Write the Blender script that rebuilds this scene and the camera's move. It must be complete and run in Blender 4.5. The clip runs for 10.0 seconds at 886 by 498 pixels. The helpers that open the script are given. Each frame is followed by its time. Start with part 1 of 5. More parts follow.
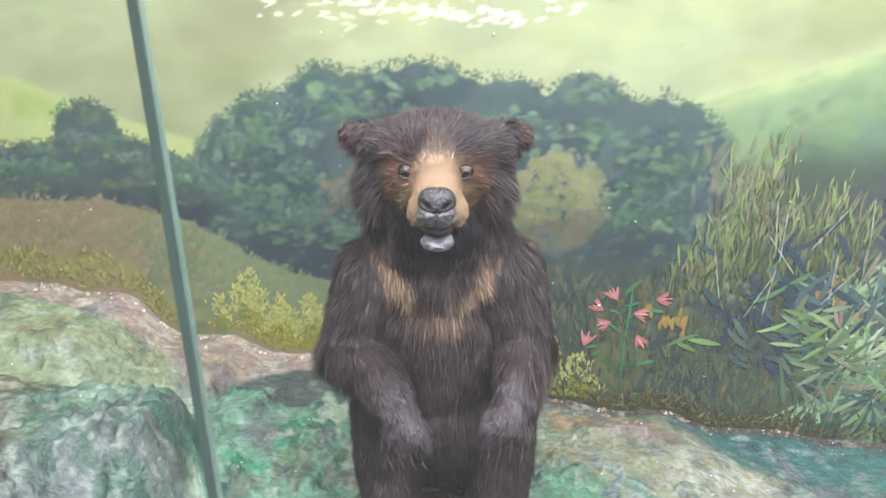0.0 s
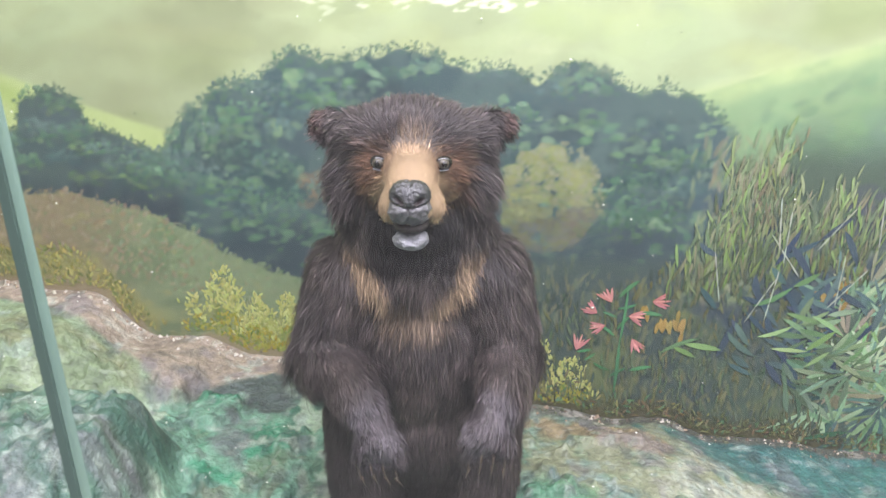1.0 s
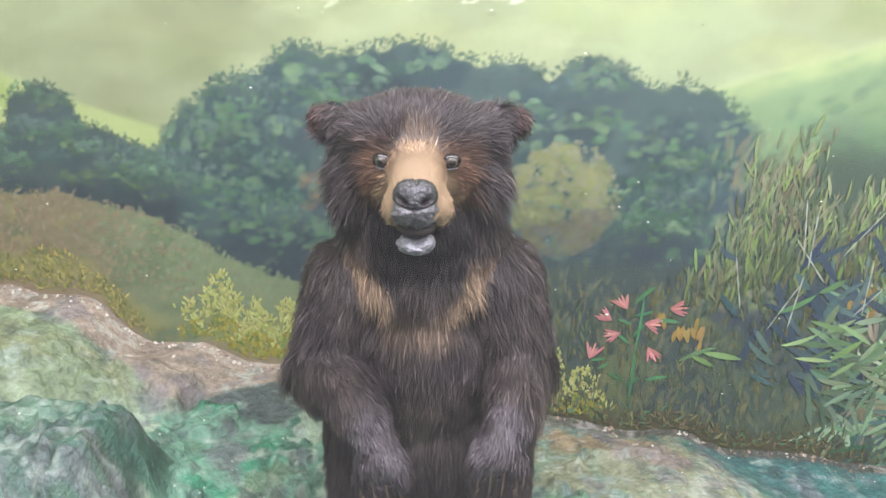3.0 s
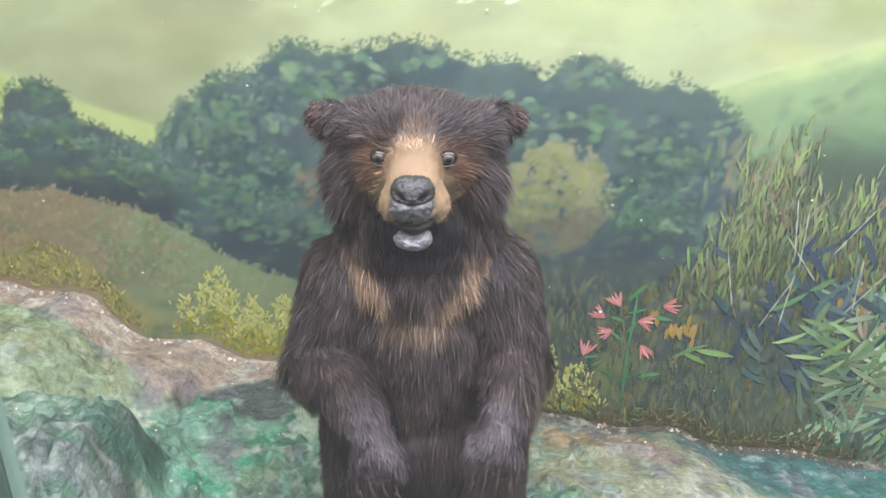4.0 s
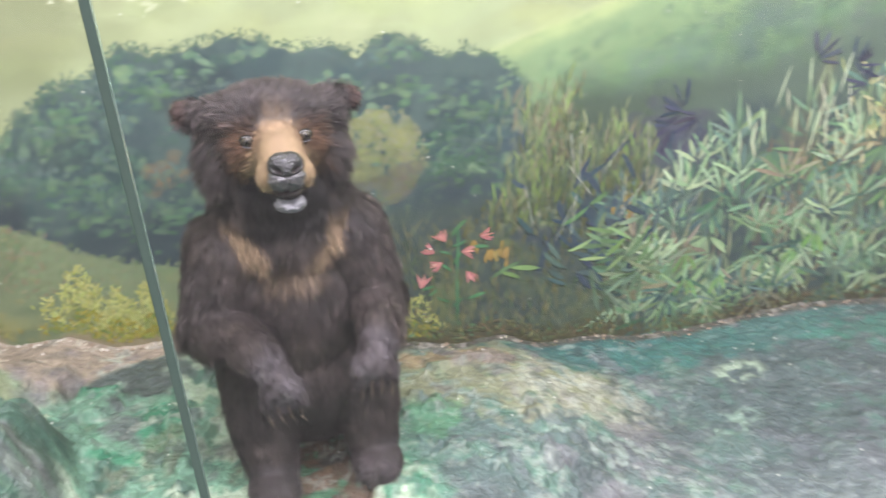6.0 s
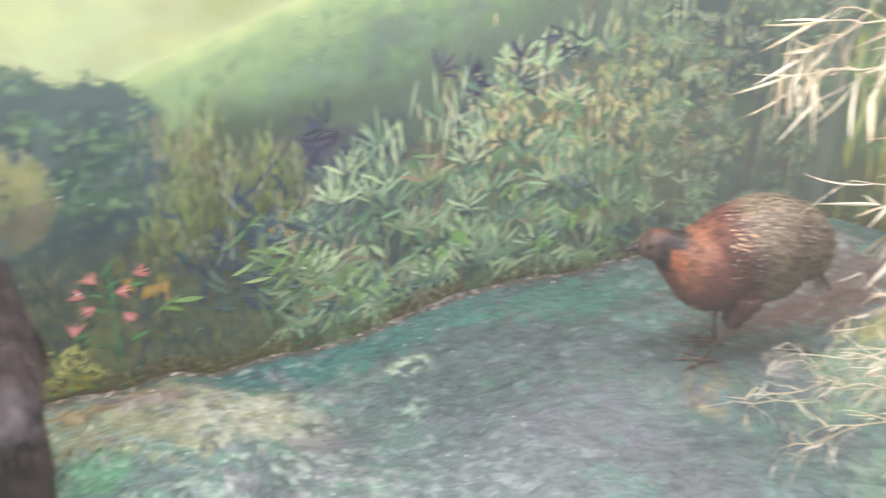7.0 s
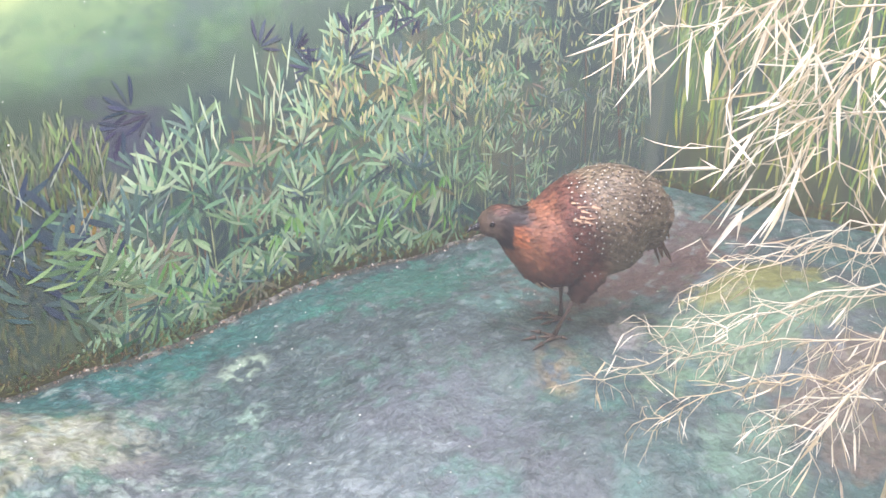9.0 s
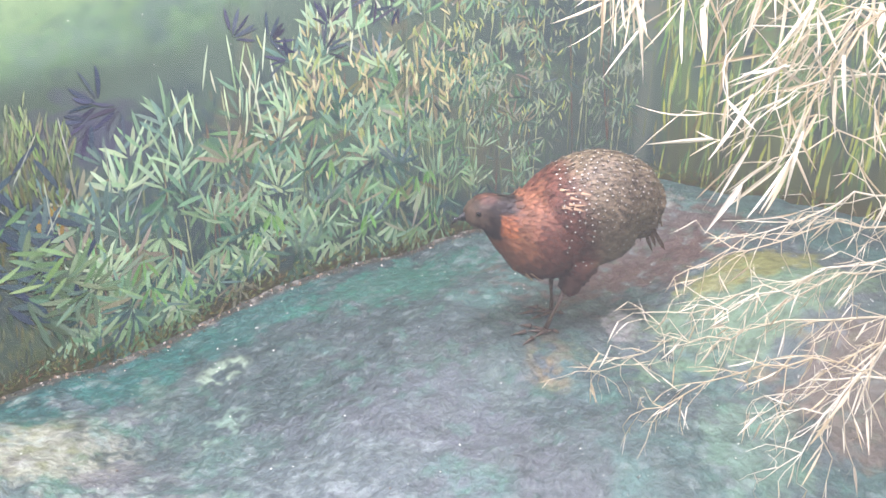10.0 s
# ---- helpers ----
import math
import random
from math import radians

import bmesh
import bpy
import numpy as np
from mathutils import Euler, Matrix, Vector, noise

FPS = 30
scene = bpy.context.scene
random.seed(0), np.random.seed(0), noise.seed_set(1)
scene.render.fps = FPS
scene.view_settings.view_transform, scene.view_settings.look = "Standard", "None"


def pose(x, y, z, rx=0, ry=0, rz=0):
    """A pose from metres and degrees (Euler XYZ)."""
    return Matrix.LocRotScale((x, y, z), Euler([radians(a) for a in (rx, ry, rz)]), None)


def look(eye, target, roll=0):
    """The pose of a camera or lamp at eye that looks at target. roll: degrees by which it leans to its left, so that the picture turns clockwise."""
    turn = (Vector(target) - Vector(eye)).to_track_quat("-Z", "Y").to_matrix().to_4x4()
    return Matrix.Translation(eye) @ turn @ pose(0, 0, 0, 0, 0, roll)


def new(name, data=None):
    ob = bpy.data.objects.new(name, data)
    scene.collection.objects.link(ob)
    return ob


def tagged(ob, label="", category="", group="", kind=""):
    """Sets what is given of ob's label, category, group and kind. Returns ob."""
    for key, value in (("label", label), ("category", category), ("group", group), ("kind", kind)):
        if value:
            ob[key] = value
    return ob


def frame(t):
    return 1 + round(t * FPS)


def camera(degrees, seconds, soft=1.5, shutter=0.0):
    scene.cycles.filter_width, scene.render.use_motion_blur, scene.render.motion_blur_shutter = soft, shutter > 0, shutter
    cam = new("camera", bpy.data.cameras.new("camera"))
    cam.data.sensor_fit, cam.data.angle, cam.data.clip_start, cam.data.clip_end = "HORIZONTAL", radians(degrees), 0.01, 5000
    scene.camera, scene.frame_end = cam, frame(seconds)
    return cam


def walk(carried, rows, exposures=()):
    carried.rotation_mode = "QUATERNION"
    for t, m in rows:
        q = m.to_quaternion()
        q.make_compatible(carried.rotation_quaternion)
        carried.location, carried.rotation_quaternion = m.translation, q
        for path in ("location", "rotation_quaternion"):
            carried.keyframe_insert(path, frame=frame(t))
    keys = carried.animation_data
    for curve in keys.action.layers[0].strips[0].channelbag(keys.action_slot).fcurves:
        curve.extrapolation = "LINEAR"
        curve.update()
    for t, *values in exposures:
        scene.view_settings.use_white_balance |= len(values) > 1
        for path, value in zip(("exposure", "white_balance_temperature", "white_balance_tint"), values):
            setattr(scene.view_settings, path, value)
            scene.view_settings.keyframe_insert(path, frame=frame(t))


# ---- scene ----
cam = camera(57.9, 10.0, 1.5, 0.5)
PATH = [
    (0, (0.022, -0.01, 1.308), (-0.01, 1.848, 0.567), 0.6),
    (0.5, (0.051, 0.047, 1.281), (0.011, 1.902, 0.532), 0.8),
    (1, (0.063, 0.094, 1.269), (0.026, 1.949, 0.523), 0.9),
    (1.5, (0.075, 0.12, 1.258), (0.038, 1.974, 0.509), 0.9),
    (2, (0.071, 0.15, 1.252), (0.025, 2.006, 0.506), 0.9),
    (2.5, (0.063, 0.179, 1.244), (0.004, 2.034, 0.501), 0.8),
    (4, (0.054, 0.163, 1.237), (0.019, 2.02, 0.498), 1.2),
    (4.5, (0.047, 0.088, 1.26), (0.013, 1.946, 0.52), 1.3),
    (5, (0.058, -0.001, 1.272), (0.029, 1.856, 0.531), 1.3),
    (5.2, (0.036, -0.035, 1.284), (0.078, 1.812, 0.519), 0.1),
    (6.3, (-0.096, -0.156, 1.33), (0.535, 1.554, 0.509), -1.5),
    (6.5, (-0.077, -0.184, 1.335), (0.687, 1.475, 0.52), -1.2),
    (7, (0.009, -0.182, 1.343), (1.131, 1.271, 0.547), -0.0),
    (7.5, (0.056, -0.183, 1.343), (1.37, 1.102, 0.555), 0.7),
    (8, (0.081, -0.166, 1.322), (1.443, 1.053, 0.509), 1.1),
    (8.5, (0.11, -0.136, 1.299), (1.474, 1.076, 0.481), 1.3),
    (9, (0.143, -0.1, 1.278), (1.522, 1.09, 0.453), 1.4),
    (9.5, (0.182, -0.071, 1.233), (1.574, 1.119, 0.429), 0.5),
    (10, (0.192, -0.068, 1.199), (1.599, 1.106, 0.397), 0.5),
]
walk(cam, [(t, look(eye, target, roll)) for t, eye, target, roll in PATH],
     [(0, 0.98, 6100, 17), (2.5, 0.92, 6100, 17), (5.0, 0.87, 6150, 16), (6.3, 0.90, 6350, 18), (7.5, 0.78, 6500, 18), (8.2, 0.71, 6250, 21), (8.8, 0.98, 6050, 22), (10, 1.08, 6000, 23)])

# ---- light ----
world = bpy.data.worlds.new("hall_air")
world.use_nodes = True
world.node_tree.nodes["Background"].inputs[0].default_value = (0.72, 0.8, 0.9, 1)
world.node_tree.nodes["Background"].inputs[1].default_value = 0.15
scene.world = world


def area_lamp(name, place, target, size_x, size_y, watts, colour):
    data = bpy.data.lights.new(name, "AREA")
    data.shape, data.size, data.size_y, data.energy, data.color = "RECTANGLE", size_x, size_y, watts, colour
    lamp = new(name, data)
    lamp.matrix_world = look(place, target)
    return lamp


# fluorescent tubes under the roof of the show case, and the lit ceiling of the hall
area_lamp("case_light", (0.75, 0.95, 2.12), (0.75, 1.1, 0.0), 3.6, 0.32, 70, (1.0, 0.94, 1.0))
area_lamp("hall_light", (0.6, -1.5, 2.45), (0.6, -1.5, 0.0), 4.0, 1.6, 50, (1.0, 0.97, 1.02))


# ---- colour and material helpers ----
def lin(c):
    c = np.asarray(c, float) / 255.0
    return np.where(c <= 0.04045, c / 12.92, ((c + 0.055) / 1.055) ** 2.4)


def node_material(name, rough=0.6, spec=0.4):
    m = bpy.data.materials.new(name)
    m.use_nodes = True
    nt = m.node_tree
    b = nt.nodes["Principled BSDF"]
    b.inputs["Roughness"].default_value = rough
    b.inputs["Specular IOR Level"].default_value = spec
    return m, nt, b


def add_noise(nt, scale, detail=4, rough=0.55):
    tc = nt.nodes.new("ShaderNodeTexCoord")
    n = nt.nodes.new("ShaderNodeTexNoise")
    n.inputs["Scale"].default_value, n.inputs["Detail"].default_value, n.inputs["Roughness"].default_value = scale, detail, rough
    nt.links.new(tc.outputs["Object"], n.inputs["Vector"])
    return n


def add_bump(nt, b, source, strength, distance):
    bump = nt.nodes.new("ShaderNodeBump")
    bump.inputs["Strength"].default_value, bump.inputs["Distance"].default_value = strength, distance
    nt.links.new(source, bump.inputs["Height"])
    nt.links.new(bump.outputs["Normal"], b.inputs["Normal"])


def paint_material(name, rough, spec, grain, amount, bump, distance, coarse=9.0):
    """Colour from the painted attribute, broken up by grain at two scales, with brushed relief."""
    m, nt, b = node_material(name, rough, spec)
    at = nt.nodes.new("ShaderNodeAttribute")
    at.attribute_name = "paint"
    fine, broad = add_noise(nt, grain), add_noise(nt, coarse)
    total = nt.nodes.new("ShaderNodeMath")
    total.operation = "ADD"
    nt.links.new(fine.outputs["Fac"], total.inputs[0])
    nt.links.new(broad.outputs["Fac"], total.inputs[1])
    ramp = nt.nodes.new("ShaderNodeMapRange")
    ramp.inputs["From Min"].default_value, ramp.inputs["From Max"].default_value = 0.6, 1.4
    ramp.inputs["To Min"].default_value, ramp.inputs["To Max"].default_value = 1 - amount, 1 + amount
    nt.links.new(total.outputs[0], ramp.inputs["Value"])
    mul = nt.nodes.new("ShaderNodeVectorMath")
    mul.operation = "SCALE"
    nt.links.new(at.outputs["Color"], mul.inputs[0])
    nt.links.new(ramp.outputs["Result"], mul.inputs["Scale"])
    nt.links.new(mul.outputs["Vector"], b.inputs["Base Color"])
    if bump:
        add_bump(nt, b, fine.outputs["Fac"], bump, distance)
    return m


def plain_material(name, colour, rough=0.6, spec=0.4, metal=0.0, grain=40.0, amount=0.12, bump=0.15, distance=0.002):
    m, nt, b = node_material(name, rough, spec)
    b.inputs["Metallic"].default_value = metal
    n = add_noise(nt, grain)
    mix = nt.nodes.new("ShaderNodeMix")
    mix.data_type = "RGBA"
    c = lin(colour)
    mix.inputs["A"].default_value = (*(c * (1 - amount)), 1)
    mix.inputs["B"].default_value = (*np.minimum(c * (1 + amount), 0.9), 1)
    nt.links.new(n.outputs["Fac"], mix.inputs["Factor"])
    nt.links.new(mix.outputs["Result"], b.inputs["Base Color"])
    if bump:
        add_bump(nt, b, n.outputs["Fac"], bump, distance)
    return m


M_MURAL = paint_material("mural_paint", 0.6, 0.3, 120.0, 0.10, 0.25, 0.002)
M_STROKE = paint_material("brush_stroke_paint", 0.55, 0.3, 160.0, 0.14, 0.3, 0.001, 30.0)
M_GROUND = paint_material("painted_plaster", 0.45, 0.45, 75.0, 0.48, 1.0, 0.008, 22.0)
M_FUR = paint_material("fur", 0.55, 0.28, 300.0, 0.25, 0.0, 0.0, 25.0)
M_FEATHER = paint_material("feather", 0.55, 0.35, 260.0, 0.22, 0.0, 0.0, 40.0)
M_HORN = plain_material("horn", (92, 78, 66), 0.45)
M_NOSE = plain_material("varnished_nose", (40, 39, 41), 0.34, 0.6, 0.0, 160.0, 0.6, 0.9, 0.004)
M_MUZZLE = plain_material("varnished_upper_lip", (78, 76, 78), 0.36, 0.7, 0.0, 160.0, 0.6, 0.9, 0.004)
M_LIP = plain_material("varnished_lip", (104, 104, 108), 0.34, 0.7, 0.0, 160.0, 0.5, 0.9, 0.004)
M_EYE = plain_material("glass_eye", (22, 18, 14), 0.25, 0.4, 0.0, 10.0, 0.1, 0.0)
M_IRIS = plain_material("glass_eye_iris", (68, 63, 53), 0.3, 0.35, 0.0, 60.0, 0.3, 0.0)
M_MOUTH = plain_material("painted_mouth", (30, 20, 18), 0.6)
M_PLASTER = plain_material("hall_plaster", (205, 205, 200), 0.8, 0.2, 0.0, 8.0, 0.05, 0.1)
M_TILE = plain_material("hall_floor_stone", (150, 145, 138), 0.35, 0.5, 0.0, 6.0, 0.12, 0.05)
M_WOOD = plain_material("case_plinth_wood", (96, 66, 44), 0.45, 0.4, 0.0, 14.0, 0.25, 0.2)
M_CASE = plain_material("case_inside_paint", (200, 206, 190), 0.8, 0.2, 0.0, 12.0, 0.06, 0.1)


# ---- mesh helpers ----
def mesh_object(name, verts, faces, material, parent=None, label="", paint=None, smooth=False, index=None):
    me = bpy.data.meshes.new(name)
    me.from_pydata(verts if isinstance(verts, list) else verts.tolist(), [], faces if isinstance(faces, list) else faces.tolist())
    for m in material if isinstance(material, (list, tuple)) else [material]:
        me.materials.append(m)
    if paint is not None:
        at = me.color_attributes.new("paint", "FLOAT_COLOR", "POINT")
        at.data.foreach_set("color", np.hstack([paint, np.ones((len(paint), 1))]).astype(np.float32).ravel())
    if index is not None:
        me.polygons.foreach_set("material_index", np.asarray(index, np.int32))
    if smooth:
        me.polygons.foreach_set("use_smooth", np.ones(len(me.polygons), bool))
    me.update()
    ob = new(name, me)
    if parent:
        ob.parent = parent
    if label:
        tagged(ob, label)
    return ob


def part(name, bm, material, parent, label=""):
    me = bpy.data.meshes.new(name)
    bm.to_mesh(me)
    bm.free()
    me.materials.append(material)
    ob = new(name, me)
    ob.parent = parent
    if label:
        tagged(ob, label)
    return ob


def box(name, lo, hi, material, parent=None, label="", bevel=0.0):
    bm = bmesh.new()
    bmesh.ops.create_cube(bm, size=1)
    for v in bm.verts:
        v.co = Vector([(a + b) / 2 + c * (b - a) for a, b, c in zip(lo, hi, v.co)])
    if bevel:
        bmesh.ops.bevel(bm, geom=bm.edges[:], offset=bevel, segments=2, affect="EDGES")
    return part(name, bm, material, parent, label)


def lattice(cols, rows):
    i = np.arange((rows - 1) * cols).reshape(rows - 1, cols)[:, :-1].ravel()
    return np.stack([i, i + 1, i + cols + 1, i + cols], 1)


# ---- noise on arrays ----
TABLES = {}


def vnoise(x, y, seed):
    if seed not in TABLES:
        TABLES[seed] = np.random.RandomState(seed).rand(128, 128)
    table = TABLES[seed]
    ix, iy = np.floor(x).astype(int), np.floor(y).astype(int)
    fx, fy = x - ix, y - iy
    fx, fy = fx * fx * (3 - 2 * fx), fy * fy * (3 - 2 * fy)
    a, b = table[ix % 128, iy % 128], table[(ix + 1) % 128, iy % 128]
    c, d = table[ix % 128, (iy + 1) % 128], table[(ix + 1) % 128, (iy + 1) % 128]
    return (a * (1 - fx) + b * fx) * (1 - fy) + (c * (1 - fx) + d * fx) * fy


def fbm(x, y, seed, octaves=4):
    total, amp, size = 0.0, 0.5, 0.0
    for k in range(octaves):
        total = total + amp * vnoise(x * 2 ** k + 7.3 * k, y * 2 ** k + 3.1 * k, seed + k)
        size += amp
        amp *= 0.55
    return total / size - 0.5


def step(x, a, b):
    t = np.clip((x - a) / (b - a), 0, 1)
    return t * t * (3 - 2 * t)


def over(img, colour, mask):
    img += (lin(colour) * PAINT - img) * mask[..., None]


PAINT = 0.80

# ---- plan of the painted wall: straight behind the bear, bending towards the side wall ----
BEND = [(-1.7, 1.95), (1.35, 1.95), (1.65, 1.93), (2.0, 1.86), (2.5, 1.66), (2.88, 1.40), (3.05, 1.22), (3.05, 0.9), (3.05, -0.6)]


def wall_curve():
    """Arc length, place and inward normal along the wall, from the corner points rounded off."""
    p = np.array(BEND)
    d = np.r_[0, np.cumsum(np.linalg.norm(np.diff(p, axis=0), axis=1))]
    s = np.linspace(0, d[-1], 1200)
    q = np.stack([np.interp(s, d, p[:, 0]), np.interp(s, d, p[:, 1])], 1)
    k = np.hanning(41)
    k /= k.sum()
    for a in (0, 1):
        ends = np.r_[2 * q[0, a] - q[20:0:-1, a], q[:, a], 2 * q[-1, a] - q[-2:-22:-1, a]]
        q[:, a] = np.convolve(ends, k, "valid")
    s = np.r_[0, np.cumsum(np.linalg.norm(np.diff(q, axis=0), axis=1))] - 1.7
    t = np.gradient(q, axis=0)
    t /= np.linalg.norm(t, axis=1)[:, None]
    return s, q, np.stack([t[:, 1], -t[:, 0]], 1)


W_S, W_P, W_N = wall_curve()


def on_wall(s, z, lift=0.0):
    x, y = np.interp(s, W_S, W_P[:, 0]), np.interp(s, W_S, W_P[:, 1])
    nx, ny = np.interp(s, W_S, W_N[:, 0]), np.interp(s, W_S, W_N[:, 1])
    return np.stack([x + nx * lift, y + ny * lift, z + 0 * s], -1)


# ---- the ground's relief ----
KNOTS = np.array([
    (-1.5, 1.95, 0.44), (-1.09, 1.95, 0.41), (-0.92, 1.95, 0.385), (-0.68, 1.95, 0.255), (-0.4, 1.95, 0.20), (0.27, 1.95, 0.075),
    (0.52, 1.95, 0.04), (0.82, 1.95, -0.01), (1.17, 1.95, -0.05), (1.28, 1.66, -0.035), (1.1, 1.45, -0.05), (2.07, 1.84, -0.01),
    (2.5, 1.62, 0.03), (3.0, 1.2, 0.2), (3.0, 0.6, 0.22), (1.9, 1.0, 0.065), (1.55, 1.0, 0.02), (-0.5, 1.6, 0.17), (-0.25, 1.4, 0.14),
    (0.0, 1.4, 0.105), (0.3, 1.5, 0.10), (0.5, 1.8, 0.09), (2.5, 0.4, 0.22), (1.7, 0.45, 0.08), (0.6, 1.0, 0.0), (-0.6, 0.9, 0.1), (1.2, 0.4, 0.0)])


ROCK = 0.40


def ground_height(x, y):
    x, y = np.asarray(x, float), np.asarray(y, float)
    top, weight = 0.0, 0.0
    for kx, ky, kz in KNOTS:
        w = 1.0 / (((x - kx) ** 2 + (y - ky) ** 2) + 0.004) ** 1.6
        top, weight = top + w * kz, weight + w
    h = top / weight
    # the boulder beside the bear, and low swells of the plaster
    edge = 0.05 * fbm(x * 7, y * 7, 31) + 0.02 * fbm(x * 22, y * 22, 32)
    rock = step(-x + edge, 0.49, 0.60) * step(y + edge, 1.0, 1.30) * (1 - step(y + edge, 1.46, 1.60))
    crag = step(-x, 0.44, 0.56) * (1 - step(-x, 0.66, 0.8)) * step(y, 1.1, 1.3) * (1 - step(y, 1.5, 1.65))
    h = h + rock * (ROCK - h) * 0.92 + rock * 0.03 * fbm(x * 9, y * 9, 5) + crag * (0.05 * np.abs(fbm(x * 13, y * 13, 34)) + 0.02 * fbm(x * 40, y * 40, 35))
    # crusts of plaster round the bear and wide folds in the stream bed
    crust = 1 - step(x, 0.5, 0.8)
    h = h + crust * 0.020 * step(fbm(x * 10, y * 10, 36), 0.02, 0.09) * step(y, 1.0, 1.2) * (1 - step(y, 1.75, 1.9))
    h = h + (1 - crust) * 0.035 * (np.abs(fbm(x * 3.1 + y, y * 3.1 - x, 37, 3)) - 0.1) * (1 - step(y + 0.35 * x, 2.2, 2.5))
    h = h + 0.025 * fbm(x * 5, y * 5, 11, 3) * step(y, -1, 1) + 0.016 * fbm(x * 16, y * 16, 12, 4) + 0.006 * fbm(x * 60, y * 60, 14, 3)
    return h


# ---- the mural: colours laid over one another on the wall ----
STEP = 0.0042
mur_s = np.arange(-1.6, W_S[-1] - 0.02, STEP)
mur_z = np.arange(-0.16, 1.36, STEP)
SS, ZZ = np.meshgrid(mur_s, mur_z)
IMG = np.zeros(SS.shape + (3,))
IMG[:] = lin((168, 180, 138)) * PAINT
rnd = random.Random(4)


def daub(s, z, rs, rz, colour, alpha, turn=0.0, ragged=0.25):
    """One touch of the brush: an oval with a ragged rim."""
    reach = max(rs, rz) * 1.5
    c0, c1 = np.searchsorted(mur_s, (s - reach, s + reach))
    r0, r1 = np.searchsorted(mur_z, (z - reach, z + reach))
    if c0 == c1 or r0 == r1:
        return
    ds, dz = SS[r0:r1, c0:c1] - s, ZZ[r0:r1, c0:c1] - z
    a, b = math.cos(turn), math.sin(turn)
    d = np.sqrt(((ds * a + dz * b) / rs) ** 2 + ((dz * a - ds * b) / rz) ** 2)
    d = d + ragged * 2 * fbm(SS[r0:r1, c0:c1] * 38, ZZ[r0:r1, c0:c1] * 38, 77, 2)
    over(IMG[r0:r1, c0:c1], colour, alpha * (1 - step(d, 0.65, 1.1)))


def jitter(colour, amount):
    k = rnd.uniform(-amount, amount)
    return [min(255, max(0, c + k + rnd.uniform(-amount, amount) * 0.35)) for c in colour]


FOOT_S = np.linspace(-1.6, W_S[-1] - 0.02, 900)
FOOT_Z = ground_height(*on_wall(FOOT_S, 0.0, 0.01)[:, :2].T)


def foot(s):
    """Height of the ground at the foot of the wall."""
    return float(np.interp(s, FOOT_S, FOOT_Z))


def grove_top(s):
    return np.interp(s, (1.0, 1.25, 1.45, 1.7, 1.9, 2.1, 2.6, 3.2), (0.46, 0.56, 0.72, 0.74, 0.86, 0.95, 1.15, 1.25))


def touch(s, z, angle, length, width, colour, bend=0.0, vary=8, alpha=0.62):
    """A small blended touch of paint that starts at (s, z)."""
    a = math.radians(angle)
    daub(s + math.cos(a) * length / 2, z + math.sin(a) * length / 2, length / 2, width / 2 + 0.001, jitter(colour, vary), alpha, a, 0.3)


soft = fbm(SS * 2.2, ZZ * 3.4, 51)
fine = fbm(SS * 9, ZZ * 9, 52)
tiny = fbm(SS * 34, ZZ * 34, 53, 3)
# sunny meadow at the top
over(IMG, (144, 150, 112), step(soft + 0.25 * (0.9 - np.abs(ZZ - 0.97) * 3) * (1 - step(SS, -0.75, -0.2)), -0.05, 0.3) * 0.9)
over(IMG, (163, 180, 137), step(fbm(SS * 1.6, ZZ * 2, 60), 0.0, 0.2) * step(SS, -0.4, 0.0) * 0.7)
over(IMG, (170, 178, 128), step(fbm(SS * 2.6, ZZ * 4, 61), 0.05, 0.22) * step(SS, -0.3, 0.0) * 0.6)
over(IMG, (140, 152, 102), step(fbm(SS * 2, ZZ * 5, 62) + 0.45 * step(SS, 0.7, 1.05) - 0.3 * step(SS, 1.3, 1.5), 0.15, 0.4) * step(ZZ - 0.31 * SS, 0.72, 0.8) * 0.75)
for k in range(90):
    daub(rnd.gauss(-0.12, 0.17), rnd.gauss(1.125, 0.018), rnd.uniform(0.006, 0.022), rnd.uniform(0.003, 0.007), (232, 236, 205), 0.75, rnd.uniform(-0.2, 0.5))
for k in range(150):
    s, z = rnd.uniform(-1.3, 1.2), rnd.uniform(0.92, 1.32)
    daub(s, z, rnd.uniform(0.05, 0.14), rnd.uniform(0.02, 0.05), jitter(rnd.choice(((188, 200, 150), (168, 180, 128), (152, 160, 118), (184, 196, 136))) if s > -0.35 else rnd.choice(((150, 158, 118), (166, 174, 128), (138, 146, 108))), 8), 0.22, rnd.uniform(-0.2, 0.5), 0.2)
# far slope with the sunlit track on the bear's left side
slope = 0.735 + 0.31 * SS + 0.010 * fine - 0.05 * step(SS, 1.25, 2.2)
below = 1 - step(ZZ, slope - 0.012, slope + 0.004)
right = step(SS + 0.03 * fine, 0.5, 0.62)
over(IMG, (140, 165, 121), below * right)
over(IMG, (104, 134, 98), right * (1 - step(ZZ + 0.10 * soft, slope - 0.30, slope - 0.06)))
over(IMG, (128, 156, 116), right * step(soft + 0.3 * fine, 0.02, 0.2) * below * 0.5)
over(IMG, (184, 198, 138), right * step(ZZ, slope - 0.060 - 0.03 * soft, slope - 0.012) * (1 - step(ZZ, slope - 0.006, slope + 0.022)) * np.clip(0.55 + 1.2 * fbm(SS * 14, ZZ * 26, 66), 0.2, 0.8))
over(IMG, (150, 162, 116), right * step(ZZ, slope + 0.02, slope + 0.06) * step(SS, 0.75, 1.0) * 0.45)
